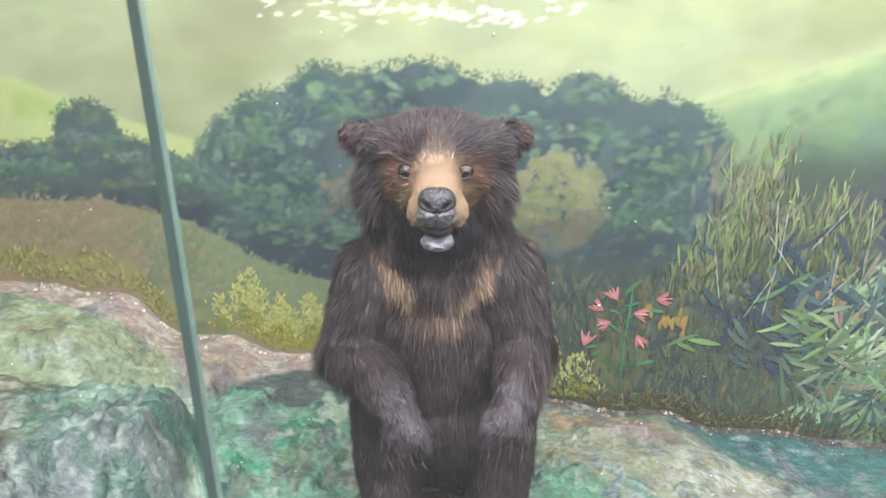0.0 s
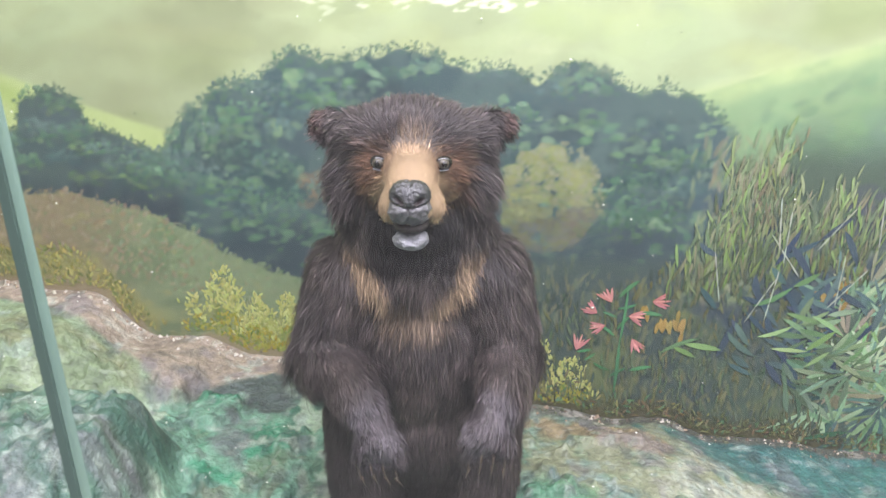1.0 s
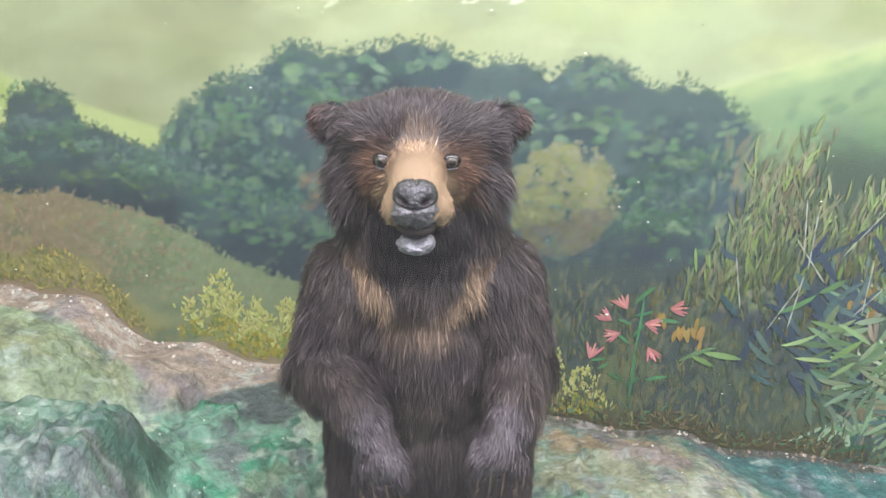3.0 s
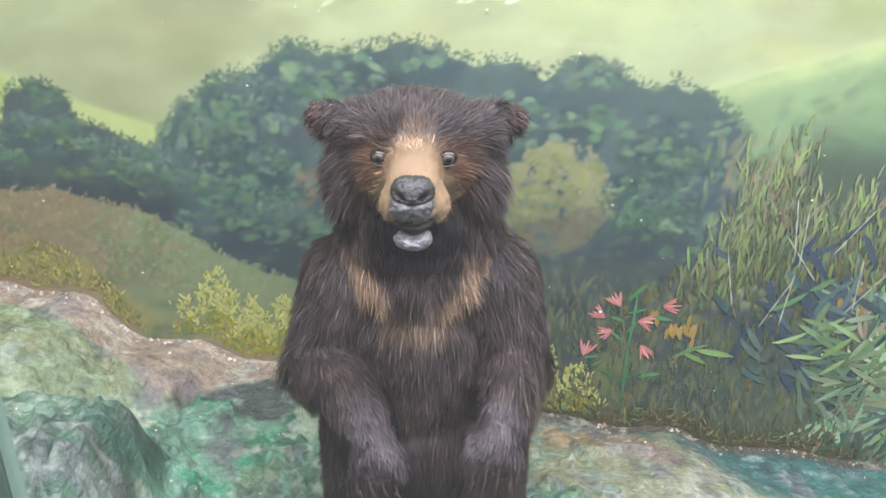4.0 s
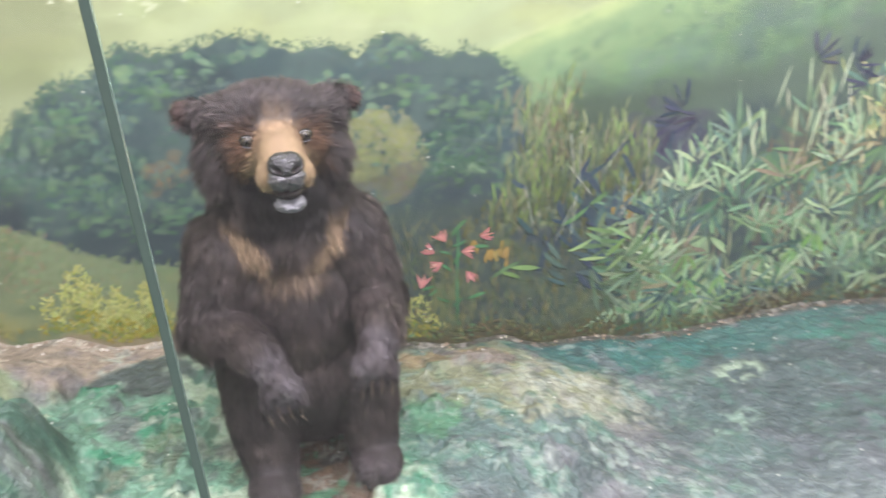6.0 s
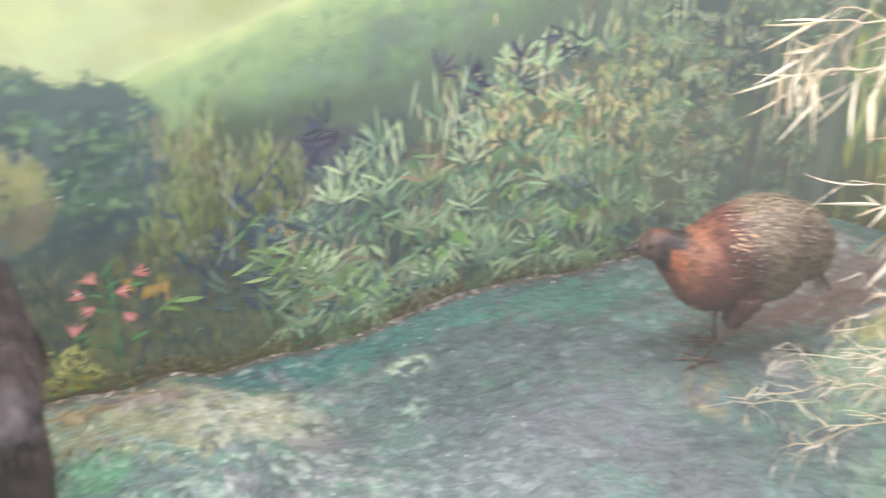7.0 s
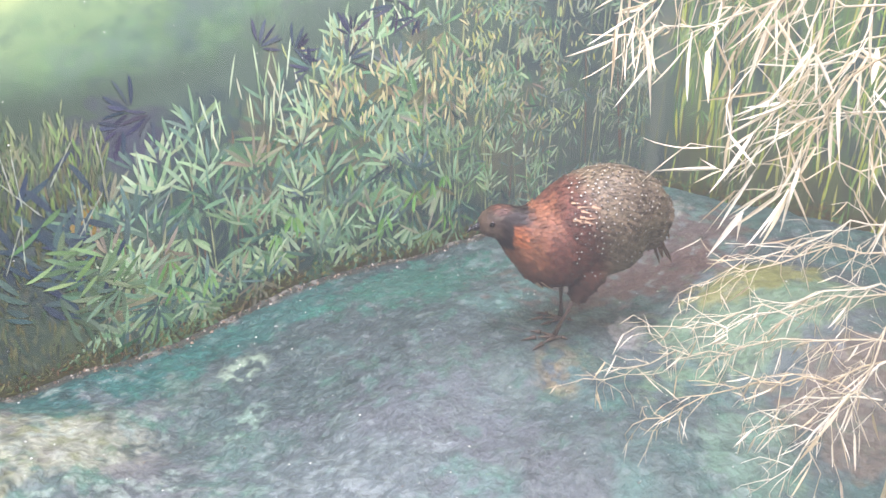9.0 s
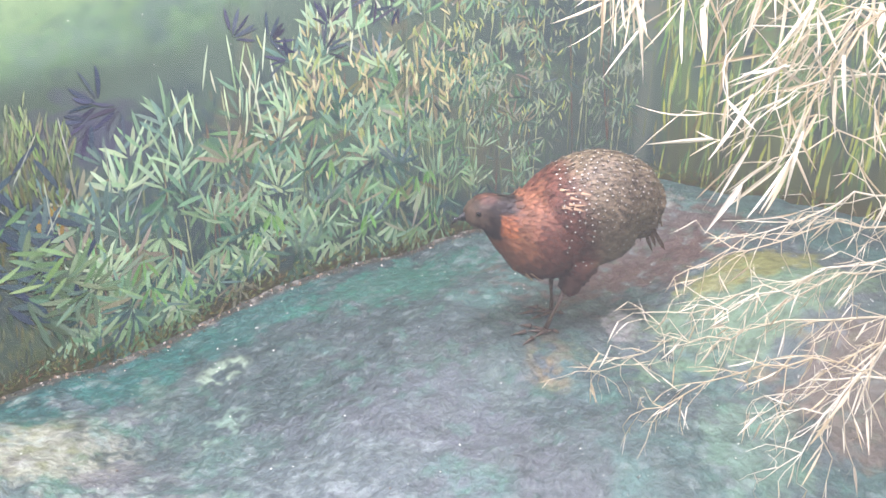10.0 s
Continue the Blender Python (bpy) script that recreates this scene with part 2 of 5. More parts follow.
for s, z, r, c in ((1.25, 0.86, 0.17, (92, 116, 96)), (1.5, 0.93, 0.16, (86, 106, 94)), (1.78, 0.98, 0.15, (96, 112, 98)), (0.92, 0.72, 0.16, (88, 116, 92)),
                   (1.12, 0.74, 0.12, (80, 98, 92)), (1.45, 0.78, 0.14, (84, 100, 98)), (1.75, 0.86, 0.14, (88, 104, 96)), (0.78, 0.66, 0.12, (84, 110, 90))):
    for k in range(16):
        daub(s + rnd.gauss(0, r * 0.5), z + rnd.gauss(0, r * 0.35), r * rnd.uniform(0.25, 0.5), r * rnd.uniform(0.2, 0.4), jitter([x + 16 for x in c], 10), 0.33, rnd.uniform(-0.5, 0.8), 0.1)
for k in range(420):
    s = rnd.uniform(0.62, 1.9)
    z = 0.735 + 0.31 * s - rnd.uniform(0.07, 0.36)
    daub(s, z, rnd.uniform(0.012, 0.035), rnd.uniform(0.008, 0.02), jitter(rnd.choice(((96, 124, 98), (112, 146, 108), (84, 108, 96), (126, 160, 114))), 6), 0.24, rnd.uniform(-0.3, 0.7))
# sunlit hill on the other side
crest = np.interp(SS, (-1.6, -1.07, -0.85, -0.6, -0.4), (1.0, 0.965, 0.88, 0.80, 0.75)) + 0.008 * fine
left = 1 - step(SS, -0.5, -0.36)
over(IMG, (174, 188, 126), left * (1 - step(ZZ, crest - 0.014, crest + 0.004)))
over(IMG, (150, 172, 92), left * step(fine, 0.0, 0.2) * (1 - step(ZZ, crest - 0.05, crest - 0.01)) * 0.6)


def crowns(top, low, s0, s1, count, dark, mid, light, size):
    """A wood: rounded crowns, dark below and lit from above, painted from the back to the front."""
    for k in range(count):
        f = k / count
        s = rnd.uniform(s0, s1)
        ceiling = np.interp(s, *top)
        base = np.interp(s, *low)
        z = ceiling - size * 0.75 - (ceiling - base - size * 0.5) * (f * rnd.uniform(0.75, 1.0))
        r = size * rnd.uniform(0.6, 1.15)
        daub(s, z, r * 1.05, r * 0.85, jitter(dark, 9), 0.75, 0, 0.45)
        for q in range(9):
            a = rnd.uniform(0.1, 3.0)
            e = rnd.uniform(0.3, 0.9) * r
            daub(s + math.cos(a) * e - 0.15 * r, z + math.sin(a) * e * 0.8, r * rnd.uniform(0.12, 0.26), r * rnd.uniform(0.08, 0.17), jitter(mid if rnd.random() < 0.62 else light, 12), rnd.uniform(0.35, 0.7), rnd.uniform(-0.4, 0.4), 0.5)


TOP = ((-0.72, -0.66, -0.60, -0.50, -0.40, -0.33, -0.23, -0.07, 0.08, 0.16, 0.24, 0.32, 0.42, 0.48, 0.53, 0.60, 0.68, 0.74),
       (0.70, 0.75, 0.84, 0.925, 0.945, 1.012, 0.98, 1.02, 0.975, 0.98, 0.95, 0.992, 0.95, 0.92, 0.945, 0.915, 0.86, 0.70))
LOW = ((-0.72, -0.45, 0.0, 0.75), (0.60, 0.42, 0.40, 0.40))
lumps = np.interp(SS, *TOP) + 0.03 * fbm(SS * 16, 0 * ZZ + 3.3, 58, 3) + 0.03 * tiny - 0.004
mass = (1 - step(ZZ, lumps - 0.01, lumps)) * step(SS + 0.02 * fine, -0.72, -0.69) * (1 - step(SS + 0.03 * fine, 0.70, 0.76)) * step(ZZ, 0.28, 0.34)
over(IMG, (82, 101, 97), mass)
crowns((TOP[0], [z + 0.0 for z in TOP[1]]), LOW, -0.68, 0.68, 95, (68, 86, 86), (100, 126, 104), (122, 150, 114), 0.078)
over(IMG, (58, 70, 76), mass * step(0.62 - ZZ + 0.25 * fine, 0.0, 0.14) * 0.75)
for s, z, n in ((-0.5, 0.64, 26), (-0.42, 0.57, 16), (-0.29, 0.56, 20), (0.48, 0.62, 18), (0.55, 0.78, 16), (-0.25, 0.9, 24), (-0.48, 0.82, 22), (0.38, 0.84, 18), (0.6, 0.52, 14)):
    for k in range(n):
        daub(s + rnd.gauss(0, 0.045), z + rnd.gauss(0, 0.03), rnd.uniform(0.008, 0.02), rnd.uniform(0.005, 0.011), jitter((98, 134, 96), 14), 0.4, rnd.uniform(-0.3, 0.3))
# round reddish and tan bushes
for k in range(130):
    a, e = rnd.uniform(0, 6.3), math.sqrt(rnd.random())
    s, z = 0.285 + 0.12 * e * math.cos(a), 0.66 + 0.135 * e * math.sin(a)
    daub(s, z, rnd.uniform(0.014, 0.034), rnd.uniform(0.010, 0.022), jitter((136, 142, 92) if z > 0.62 + 0.3 * (s - 0.28) else (106, 104, 88), 12), 0.5)
for k in range(18):
    daub(-0.27 + rnd.gauss(0, 0.03), 0.685 + rnd.gauss(0, 0.02), 0.022, 0.016, jitter((126, 112, 90), 8), 0.5)
# dark trees at the far side, on the sunlit hill
LTOP = ((-1.6, -1.15, -1.0, -0.98, -0.94, -0.90, -0.85, -0.82, -0.76, -0.68, -0.62), (0.80, 0.79, 0.80, 0.87, 0.895, 0.905, 0.885, 0.82, 0.80, 0.76, 0.68))
lmass = (1 - step(ZZ, np.interp(SS, *LTOP) + 0.02 * tiny - 0.008, np.interp(SS, *LTOP) + 0.02 * tiny + 0.002)) * (1 - step(SS + 0.02 * fine, -0.64, -0.60)) * step(ZZ, 0.5, 0.55)
over(IMG, (76, 92, 88), lmass)
crowns(LTOP, ((-1.6, -0.6), (0.62, 0.58)), -1.5, -0.66, 50, (72, 88, 86), (92, 114, 88), (118, 144, 92), 0.055)
over(IMG, (56, 66, 72), lmass * step(0.72 - ZZ + 0.15 * fine, 0.0, 0.1) * 0.85)
# near hill, brown above and green towards the bear
hill = np.interp(SS, (-1.6, -1.05, -0.9, -0.71, -0.60, -0.52, -0.41, -0.28, 0.05), (0.66, 0.645, 0.65, 0.605, 0.555, 0.50, 0.455, 0.42, 0.36)) + 0.012 * tiny
near = (1 - step(ZZ, hill - 0.008, hill + 0.002)) * (1 - step(SS, 0.0, 0.12))
over(IMG, (124, 138, 104), near)
over(IMG, (132, 122, 94), near * step(-SS + 0.5 * soft + 0.4 * (ZZ - 0.5), 0.62, 0.95))
over(IMG, (98, 114, 84), near * step(fine + 0.4 * soft, 0.05, 0.22) * 0.6)
over(IMG, (150, 146, 96), near * step(tiny, 0.12, 0.24) * 0.4)
# foliage touches on the woods
q = random.Random(21)
for top, low, s0, s1, count, size in ((TOP, LOW, -0.69, 0.70, 95, 0.078), (LTOP, ((-1.6, -0.6), (0.64, 0.60)), -1.4, -0.66, 42, 0.055)):
    for k in range(count):
        s = q.uniform(s0, s1)
        hi, lo = np.interp(s, *top), np.interp(s, *low) + 0.05
        f = (k / count) ** 0.8
        z = hi - size * 0.55 - (hi - lo - size) * f * q.uniform(0.8, 1.0)
        if math.hypot((s - 0.285) / 0.15, (z - 0.66) / 0.16) < 1 or z < 0.50:
            continue
        base = q.choice(((92, 117, 105), (98, 126, 104), (88, 107, 108), (104, 128, 104), (96, 110, 110)))
        for m in range(46):
            a, e = q.uniform(0.2, 3.1), size * q.uniform(0.35, 1.0)
            up = math.sin(a) * e / size
            col = [c + (42 * max(0, up) ** 1.5 - 24 - 16 * (s > 0.2) * (z < 0.85)) + (8 if i == 1 else 0) * up for i, c in enumerate(base)]
            touch(s + math.cos(a) * e, z + math.sin(a) * e * 0.8, q.uniform(-40, 220), q.uniform(0.006, 0.014), q.uniform(0.005, 0.009), col, q.uniform(-40, 40), 6)
# ragged rim of leaves along the skyline
for k in range(900):
    s = q.uniform(-0.70, 0.72)
    z = np.interp(s, *TOP) + q.gauss(-0.004, 0.008)
    touch(s, z, q.uniform(0, 180), q.uniform(0.005, 0.012), q.uniform(0.004, 0.008), (84, 108, 92), 0, 10)
for k in range(380):
    s = q.uniform(-1.25, -0.64)
    touch(s, np.interp(s, *LTOP) + q.gauss(-0.002, 0.006), q.uniform(0, 180), q.uniform(0.005, 0.011), q.uniform(0.004, 0.007), (78, 98, 84), 0, 9)
# tan bush
for k in range(420):
    a, e = q.uniform(0, 6.3), math.sqrt(q.random())
    s, z = 0.285 + 0.125 * e * math.cos(a), 0.66 + 0.14 * e * math.sin(a)
    lit = step(np.array(z + 0.25 * (s - 0.285)), 0.58, 0.72)
    touch(s, z, q.uniform(0, 180), q.uniform(0.008, 0.018), q.uniform(0.006, 0.011), [c + 34 * lit for c in (104, 108, 78)], 0, 9)
# near hillside: dry grass along its crest and body
for k in range(1700):
    s = q.uniform(-1.2, -0.25)
    hi = np.interp(s, (-1.2, -0.9, -0.71, -0.60, -0.52, -0.41, -0.28), (0.645, 0.65, 0.605, 0.555, 0.50, 0.455, 0.42))
    z = q.uniform(hi - 0.2, hi + 0.003)
    brown = 1 if s + q.gauss(0, 0.12) < -0.72 else 0
    touch(s, z, q.gauss(60, 35), q.uniform(0.008, 0.022), q.uniform(0.004, 0.010), (140, 128, 102) if brown else (122, 138, 102), q.uniform(-30, 30), 17)
# soft masses of the yellow shrubs
for s0, height, width in ((-0.53, 0.17, 0.05), (-0.45, 0.13, 0.05), (-0.37, 0.13, 0.045), (-0.95, 0.09, 0.10), (-1.12, 0.08, 0.09), (-0.80, 0.06, 0.07)):
    for k in range(150):
        s = s0 + q.gauss(0, width * 0.5)
        f = q.random()
        touch(s, foot(s) + 0.005 + f * height * (1 - min(1, abs(s - s0) / width / 1.4) ** 2), q.gauss(90, 30), q.uniform(0.015, 0.035), q.uniform(0.008, 0.016), q.choice(((146, 152, 84), (122, 136, 80), (166, 168, 96))) if s0 > -0.7 else q.choice(((126, 128, 82), (110, 118, 76), (144, 140, 90))), 0, 10, 0.45)
# undergrowth beside the bear, up to the bamboo
under = step(SS + 0.04 * fine, 0.02, 0.14) * (1 - step(ZZ, 0.44 + 0.30 * step(SS, 0.6, 0.85) + 0.08 * soft, 0.52 + 0.36 * step(SS, 0.6, 0.9) + 0.1 * soft))
over(IMG, (80, 96, 80), under)
over(IMG, (62, 74, 76), under * step(soft, -0.02, 0.12) * 0.7)
over(IMG, (108, 118, 76), under * step(fine - 0.6 * (ZZ - 0.2), 0.0, 0.2) * 0.7)
for k in range(900):
    s = q.uniform(0.14, 1.0)
    touch(s, foot(s) + q.uniform(0.02, 0.40), q.gauss(90, 18), q.uniform(0.02, 0.06), q.uniform(0.005, 0.012), q.choice(((104, 112, 86), (118, 120, 88), (90, 104, 86), (80, 94, 86), (128, 126, 84))), 0, 9, 0.42)
for k in range(700):
    s0 = q.choice((0.70, 0.76, 0.80, 0.88, 0.97, 1.05))
    touch(s0 + q.gauss(0, 0.04), q.uniform(0.36, 0.80 if s0 < 0.84 else 0.66), q.gauss(86, 18), q.uniform(0.025, 0.06), q.uniform(0.006, 0.012), q.choice(((124, 138, 100), (108, 124, 94), (142, 152, 110), (134, 128, 104))), 0, 12, 0.5)
# bamboo grove: cool depth behind, rising towards the side wall
grove = step(SS, 1.0, 1.25) * (1 - step(ZZ + 0.1 * fine, np.interp(SS, (1.0, 1.5, 2.0, 2.6), (0.55, 0.72, 0.92, 1.4)), np.interp(SS, (1.0, 1.5, 2.0, 2.6), (0.75, 0.9, 1.1, 1.6))))
over(IMG, (92, 110, 96), grove)
over(IMG, (70, 86, 86), grove * step(soft + 0.3 * fine, -0.06, 0.14) * 0.85)
over(IMG, (122, 116, 92), grove * step(fbm(SS * 5, ZZ * 2.4, 64), 0.08, 0.2) * step(SS, 1.4, 1.6) * 0.55)
over(IMG, (64, 80, 80), grove * step(0.28 - ZZ + 0.2 * fine, -0.04, 0.12) * 0.7)
over(IMG, (86, 98, 92), step(SS, 2.45, 2.8) * (1 - step(SS, 3.1, 3.3)) * (1 - step(ZZ + 0.15 * fine, 0.45, 0.75)) * 0.75)
over(IMG, (118, 140, 92), step(SS, 3.2, 3.32) * step(fbm(SS * 22, ZZ * 3, 65), -0.1, 0.15) * 0.7)
over(IMG, (92, 94, 70), step(SS, 3.2, 3.32) * (1 - step(ZZ + 0.2 * fine, 0.35, 0.6)) * 0.7)
for k in range(60):
    daub(1.17 + rnd.gauss(0, 0.07), 0.62 + rnd.gauss(0, 0.05), rnd.uniform(0.02, 0.05), rnd.uniform(0.02, 0.04), jitter((82, 84, 98), 8), 0.4)
for k in range(60):
    daub(0.88 + rnd.gauss(0, 0.10), 0.40 + rnd.gauss(0, 0.09), rnd.uniform(0.03, 0.06), rnd.uniform(0.02, 0.05), jitter((58, 72, 86), 8), 0.35)
# shaded leaves deep in the grove
for k in range(1500):
    s = q.uniform(1.0, 3.15)
    z = q.uniform(foot(s) + 0.03, grove_top(s) * 0.96)
    touch(s, z, q.uniform(-120, -20) if q.random() < 0.7 else q.uniform(30, 150), q.uniform(0.03, 0.075) * (0.65 if s > 2.3 else 1), q.uniform(0.006, 0.012) * (0.7 if s > 2.3 else 1), q.choice(((76, 96, 86), (84, 108, 90), (70, 86, 88), (94, 116, 92), (108, 110, 90))), q.uniform(-30, 30), 9)
over(IMG, (140, 146, 128), step(SS + 0.02 * fine + 0.02 * (ZZ - 0.6), 3.13, 3.16) * (1 - step(SS + 0.02 * fine + 0.02 * (ZZ - 0.6), 3.18, 3.21)) * 0.35)
# earth along the foot of the wall
foot_line = ground_height(on_wall(mur_s, 0)[:, 0], on_wall(mur_s, 0)[:, 1] - 0.01)[None, :] + 0 * SS
over(IMG, (90, 86, 62), (1 - step(ZZ + 0.05 * fine, foot_line + 0.015, foot_line + 0.07)) * step(SS, 0.05, 0.2) * 0.85)
over(IMG, (150, 134, 108), (1 - step(ZZ + 0.16 * fine + 0.05 * tiny, foot_line + 0.005, foot_line + 0.035)) * (1 - step(SS, -0.1, 0.1)) * 0.7)
over(IMG, (150, 150, 92), (1 - step(ZZ + 0.08 * fine, foot_line + 0.05, foot_line + 0.11)) * step(ZZ, foot_line + 0.03, foot_line + 0.05) * (1 - step(SS, -0.75, -0.6)) * 0.6)

ripple = 0.0003 * fine + 0.0004 * tiny
pts = on_wall(SS.ravel(), ZZ.ravel(), ripple.ravel())
wall_back = mesh_object("wall_back", pts, lattice(len(mur_s), len(mur_z)), M_MURAL, paint=np.clip(IMG.reshape(-1, 3), 0.004, 0.9), smooth=True)
tagged(wall_back, "curved show case wall painted with a green woodland landscape", "wall", kind="structure")
# the plain upper part of the same wall, and its back
cols = np.linspace(-1.6, W_S[-1] - 0.02, 160)
ring = [(z, l) for z, l in ((mur_z[-1], 0.0), (2.2, 0.0), (2.2, -0.12), (-0.75, -0.12), (-0.75, -0.01), (mur_z[0], -0.002))]
vv = np.concatenate([on_wall(cols, z, l) for z, l in ring])
ff = lattice(len(cols), len(ring))
mesh_object("upper_wall", vv, ff, plain_material("mural_sky_paint", (196, 208, 140), 0.7, 0.2, 0.0, 3.0, 0.08), wall_back, "pale yellow-green painted upper wall")

# ---- the ground ----
GS = 0.006
gx, gy = np.arange(-1.6, 3.06, GS), np.arange(-0.40, 1.99, GS)
GX, GY = np.meshgrid(gx, gy)
GH = ground_height(GX, GY)
GI = np.zeros(GX.shape + (3,))
GI[:] = lin((88, 102, 102)) * PAINT
g1, g2, g3 = fbm(GX * 2.6, GY * 2.6, 41), fbm(GX * 8, GY * 8, 42), fbm(GX * 26, GY * 26, 43)


def spot(x, y, rx, ry, turn=0.0):
    a, b = math.cos(turn), math.sin(turn)
    dx, dy = GX - x, GY - y
    d = np.sqrt(((dx * a + dy * b) / rx) ** 2 + ((dy * a - dx * b) / ry) ** 2)
    return 1 - step(d + 1.0 * g2 + 1.3 * g3 + 0.5 * g1, 0.6, 1.1)


calm = 1 - 0.8 * step(GX + 0.2 * g1, 0.85, 1.15)
over(GI, (104, 108, 112), step(fbm(GX * 2.4, GY * 2.4, 71), -0.02, 0.16) * 0.6)
over(GI, (96, 126, 118), step(g1 + 0.3 * g2, -0.04, 0.14) * 0.8)
over(GI, (112, 116, 120), step(g2, 0.0, 0.2) * 0.6 * calm)
over(GI, (84, 138, 112), step(g2 - 0.4 * g1 + 0.3 * g3, 0.06, 0.22) * 0.5 * calm)
# before the bear: emerald and chalky patches, a dark pool, the path and the mossy boulder
bear_side = 1 - step(GX + 0.1 * g1, 0.12, 0.3)
over(GI, (122, 168, 140), bear_side * 0.9)
over(GI, (58, 138, 102), bear_side * step(g2 + 0.4 * g3, 0.0, 0.14) * 0.9)
over(GI, (62, 96, 84), bear_side * step(fbm(GX * 13, GY * 13, 50), 0.08, 0.18) * 0.7)
over(GI, (182, 200, 172), bear_side * step(0.7 * g3 + fbm(GX * 6, GY * 6, 47), 0.03, 0.13) * 0.85)
over(GI, (120, 118, 92), bear_side * step(fbm(GX * 11, GY * 11, 48), 0.14, 0.24) * 0.5)
over(GI, (82, 96, 90), spot(-0.47, 1.82, 0.2, 0.12, -0.2) * 0.95)
path_c = np.interp(GX, (-1.6, -0.95, -0.75, -0.6, -0.4, -0.2, 0.2), (1.93, 1.93, 1.91, 1.89, 1.93, 1.94, 1.95))
path_w = np.interp(GX, (-1.2, -0.8, -0.62, -0.4, 0.1), (0.05, 0.10, 0.17, 0.06, 0.02))
path = 1 - step(np.abs(GY - path_c) + 0.04 * g2, path_w * 0.8, path_w * 1.2)
over(GI, (164, 150, 132), path * (1 - step(GX, 0.1, 0.25)))
over(GI, (196, 188, 170), path * step(g3, 0.04, 0.16) * (1 - step(GX, 0.1, 0.25)) * 0.8)
meadow = (1 - step(GX + 0.12 * g1, -0.72, -0.62)) * step(GY, 1.52, 1.58) * (1 - path)
over(GI, (136, 154, 118), meadow)
over(GI, (150, 132, 92), meadow * step(fbm(GX * 4, GY * 9, 44), 0.06, 0.22) * 0.35)
over(GI, (158, 174, 136), meadow * step(g2, 0.0, 0.15) * 0.6)
boulder = step(-GX + 0.05 * g2, 0.5, 0.56) * (1 - step(GY + 0.06 * g2, 1.50, 1.58))
over(GI, (76, 104, 90), boulder)
over(GI, (70, 106, 90), boulder * step(g1 + 0.5 * g2, -0.04, 0.15) * 0.7)
over(GI, (124, 154, 128), boulder * step(fbm(GX * 7, GY * 7, 46) + 0.5 * g3, 0.10, 0.22) * 0.55)
over(GI, (96, 88, 70), boulder * (1 - step(GX + 0.12 * g2, -0.95, -0.8)) * 0.75)
over(GI, (64, 80, 74), boulder * step(fbm(GX * 17, GY * 17, 45), 0.10, 0.22) * 0.55)
over(GI, (134, 126, 84), boulder * step(g1 + 0.5 * g2, 0.08, 0.25) * (1 - step(GX, -0.95, -0.75)) * 0.5)
over(GI, (72, 84, 70), boulder * step(g3 + 0.5 * fbm(GX * 12, GY * 12, 49), 0.1, 0.25) * step(GX, -0.75, -0.6) * 0.8)
over(GI, (84, 76, 60), boulder * (1 - step(GX + 0.15 * g2 + 0.5 * (GY - 1.4), -1.0, -0.8)) * 0.7)
over(GI, (104, 82, 66), spot(0.01, 1.40, 0.15, 0.16) * 0.95)
over(GI, (132, 104, 78), spot(0.0, 1.42, 0.10, 0.10) * step(g3, 0.0, 0.12) * 0.7)
# sandy tongue, then the blue-green stream bed with pale stones
over(GI, (150, 154, 122), spot(0.48, 1.72, 0.36, 0.26, -0.5) * 0.9)
over(GI, (176, 178, 158), spot(0.72, 1.60, 0.24, 0.18, -0.6) * step(g3 + 0.8 * g2, -0.16, 0.02) * 0.85)
over(GI, (164, 136, 104), spot(0.42, 1.82, 0.25, 0.05, -0.25) * 0.6)
over(GI, (90, 146, 108), spot(0.30, 1.52, 0.12, 0.1) * 0.7)
over(GI, (74, 92, 92), step(GX, 1.0, 1.2) * step(fbm(GX * 3 + 5, GY * 3, 80, 3), 0.04, 0.16) * 0.6)
over(GI, (100, 146, 136), step(GX, 1.0, 1.2) * step(fbm(GX * 4, GY * 4 + 2, 81), 0.06, 0.22) * 0.45)
over(GI, (70, 116, 112), spot(0.98, 1.84, 0.36, 0.12, -0.1) * 0.9)
over(GI, (66, 118, 110), spot(1.5, 1.82, 0.5, 0.1, -0.05) * 0.75)
over(GI, (78, 138, 120), spot(2.0, 1.6, 0.4, 0.16, -0.4) * 0.6)
over(GI, (170, 190, 166), spot(1.29, 1.655, 0.10, 0.060, 0.1) * step(g3 + 0.6 * g2, -0.10, 0.05) * 0.9)
over(GI, (146, 174, 156), spot(1.12, 1.44, 0.13, 0.060, 0.3) * step(g3 + 0.6 * g2, -0.06, 0.07) * 0.75)
over(GI, (104, 110, 116), spot(1.25, 1.05, 0.5, 0.3) * 0.7)
over(GI, (130, 124, 100), spot(1.82, 0.90, 0.16, 0.10, 0.7) * step(g3 + g2, -0.12, 0.08) * 0.7)
over(GI, (150, 128, 88), spot(1.76, 0.86, 0.09, 0.04, 0.9) * step(g3, -0.02, 0.14) * 0.5)
over(GI, (118, 102, 96), spot(2.5, 1.05, 0.5, 0.3, -0.4) * 0.9)
over(GI, (110, 86, 78), spot(2.4, 0.95, 0.3, 0.1, -0.5) * 0.7)
over(GI, (176, 172, 170), spot(2.07, 0.83, 0.10, 0.05, 0.6) * 0.9)
over(GI, (170, 172, 160), spot(2.75, 1.12, 0.22, 0.08, -0.3) * 0.7)
over(GI, (124, 150, 118), spot(2.25, 0.55, 0.35, 0.2, -0.5) * 0.8)
over(GI, (150, 148, 88), spot(2.45, 0.62, 0.2, 0.1, -0.6) * 0.85)
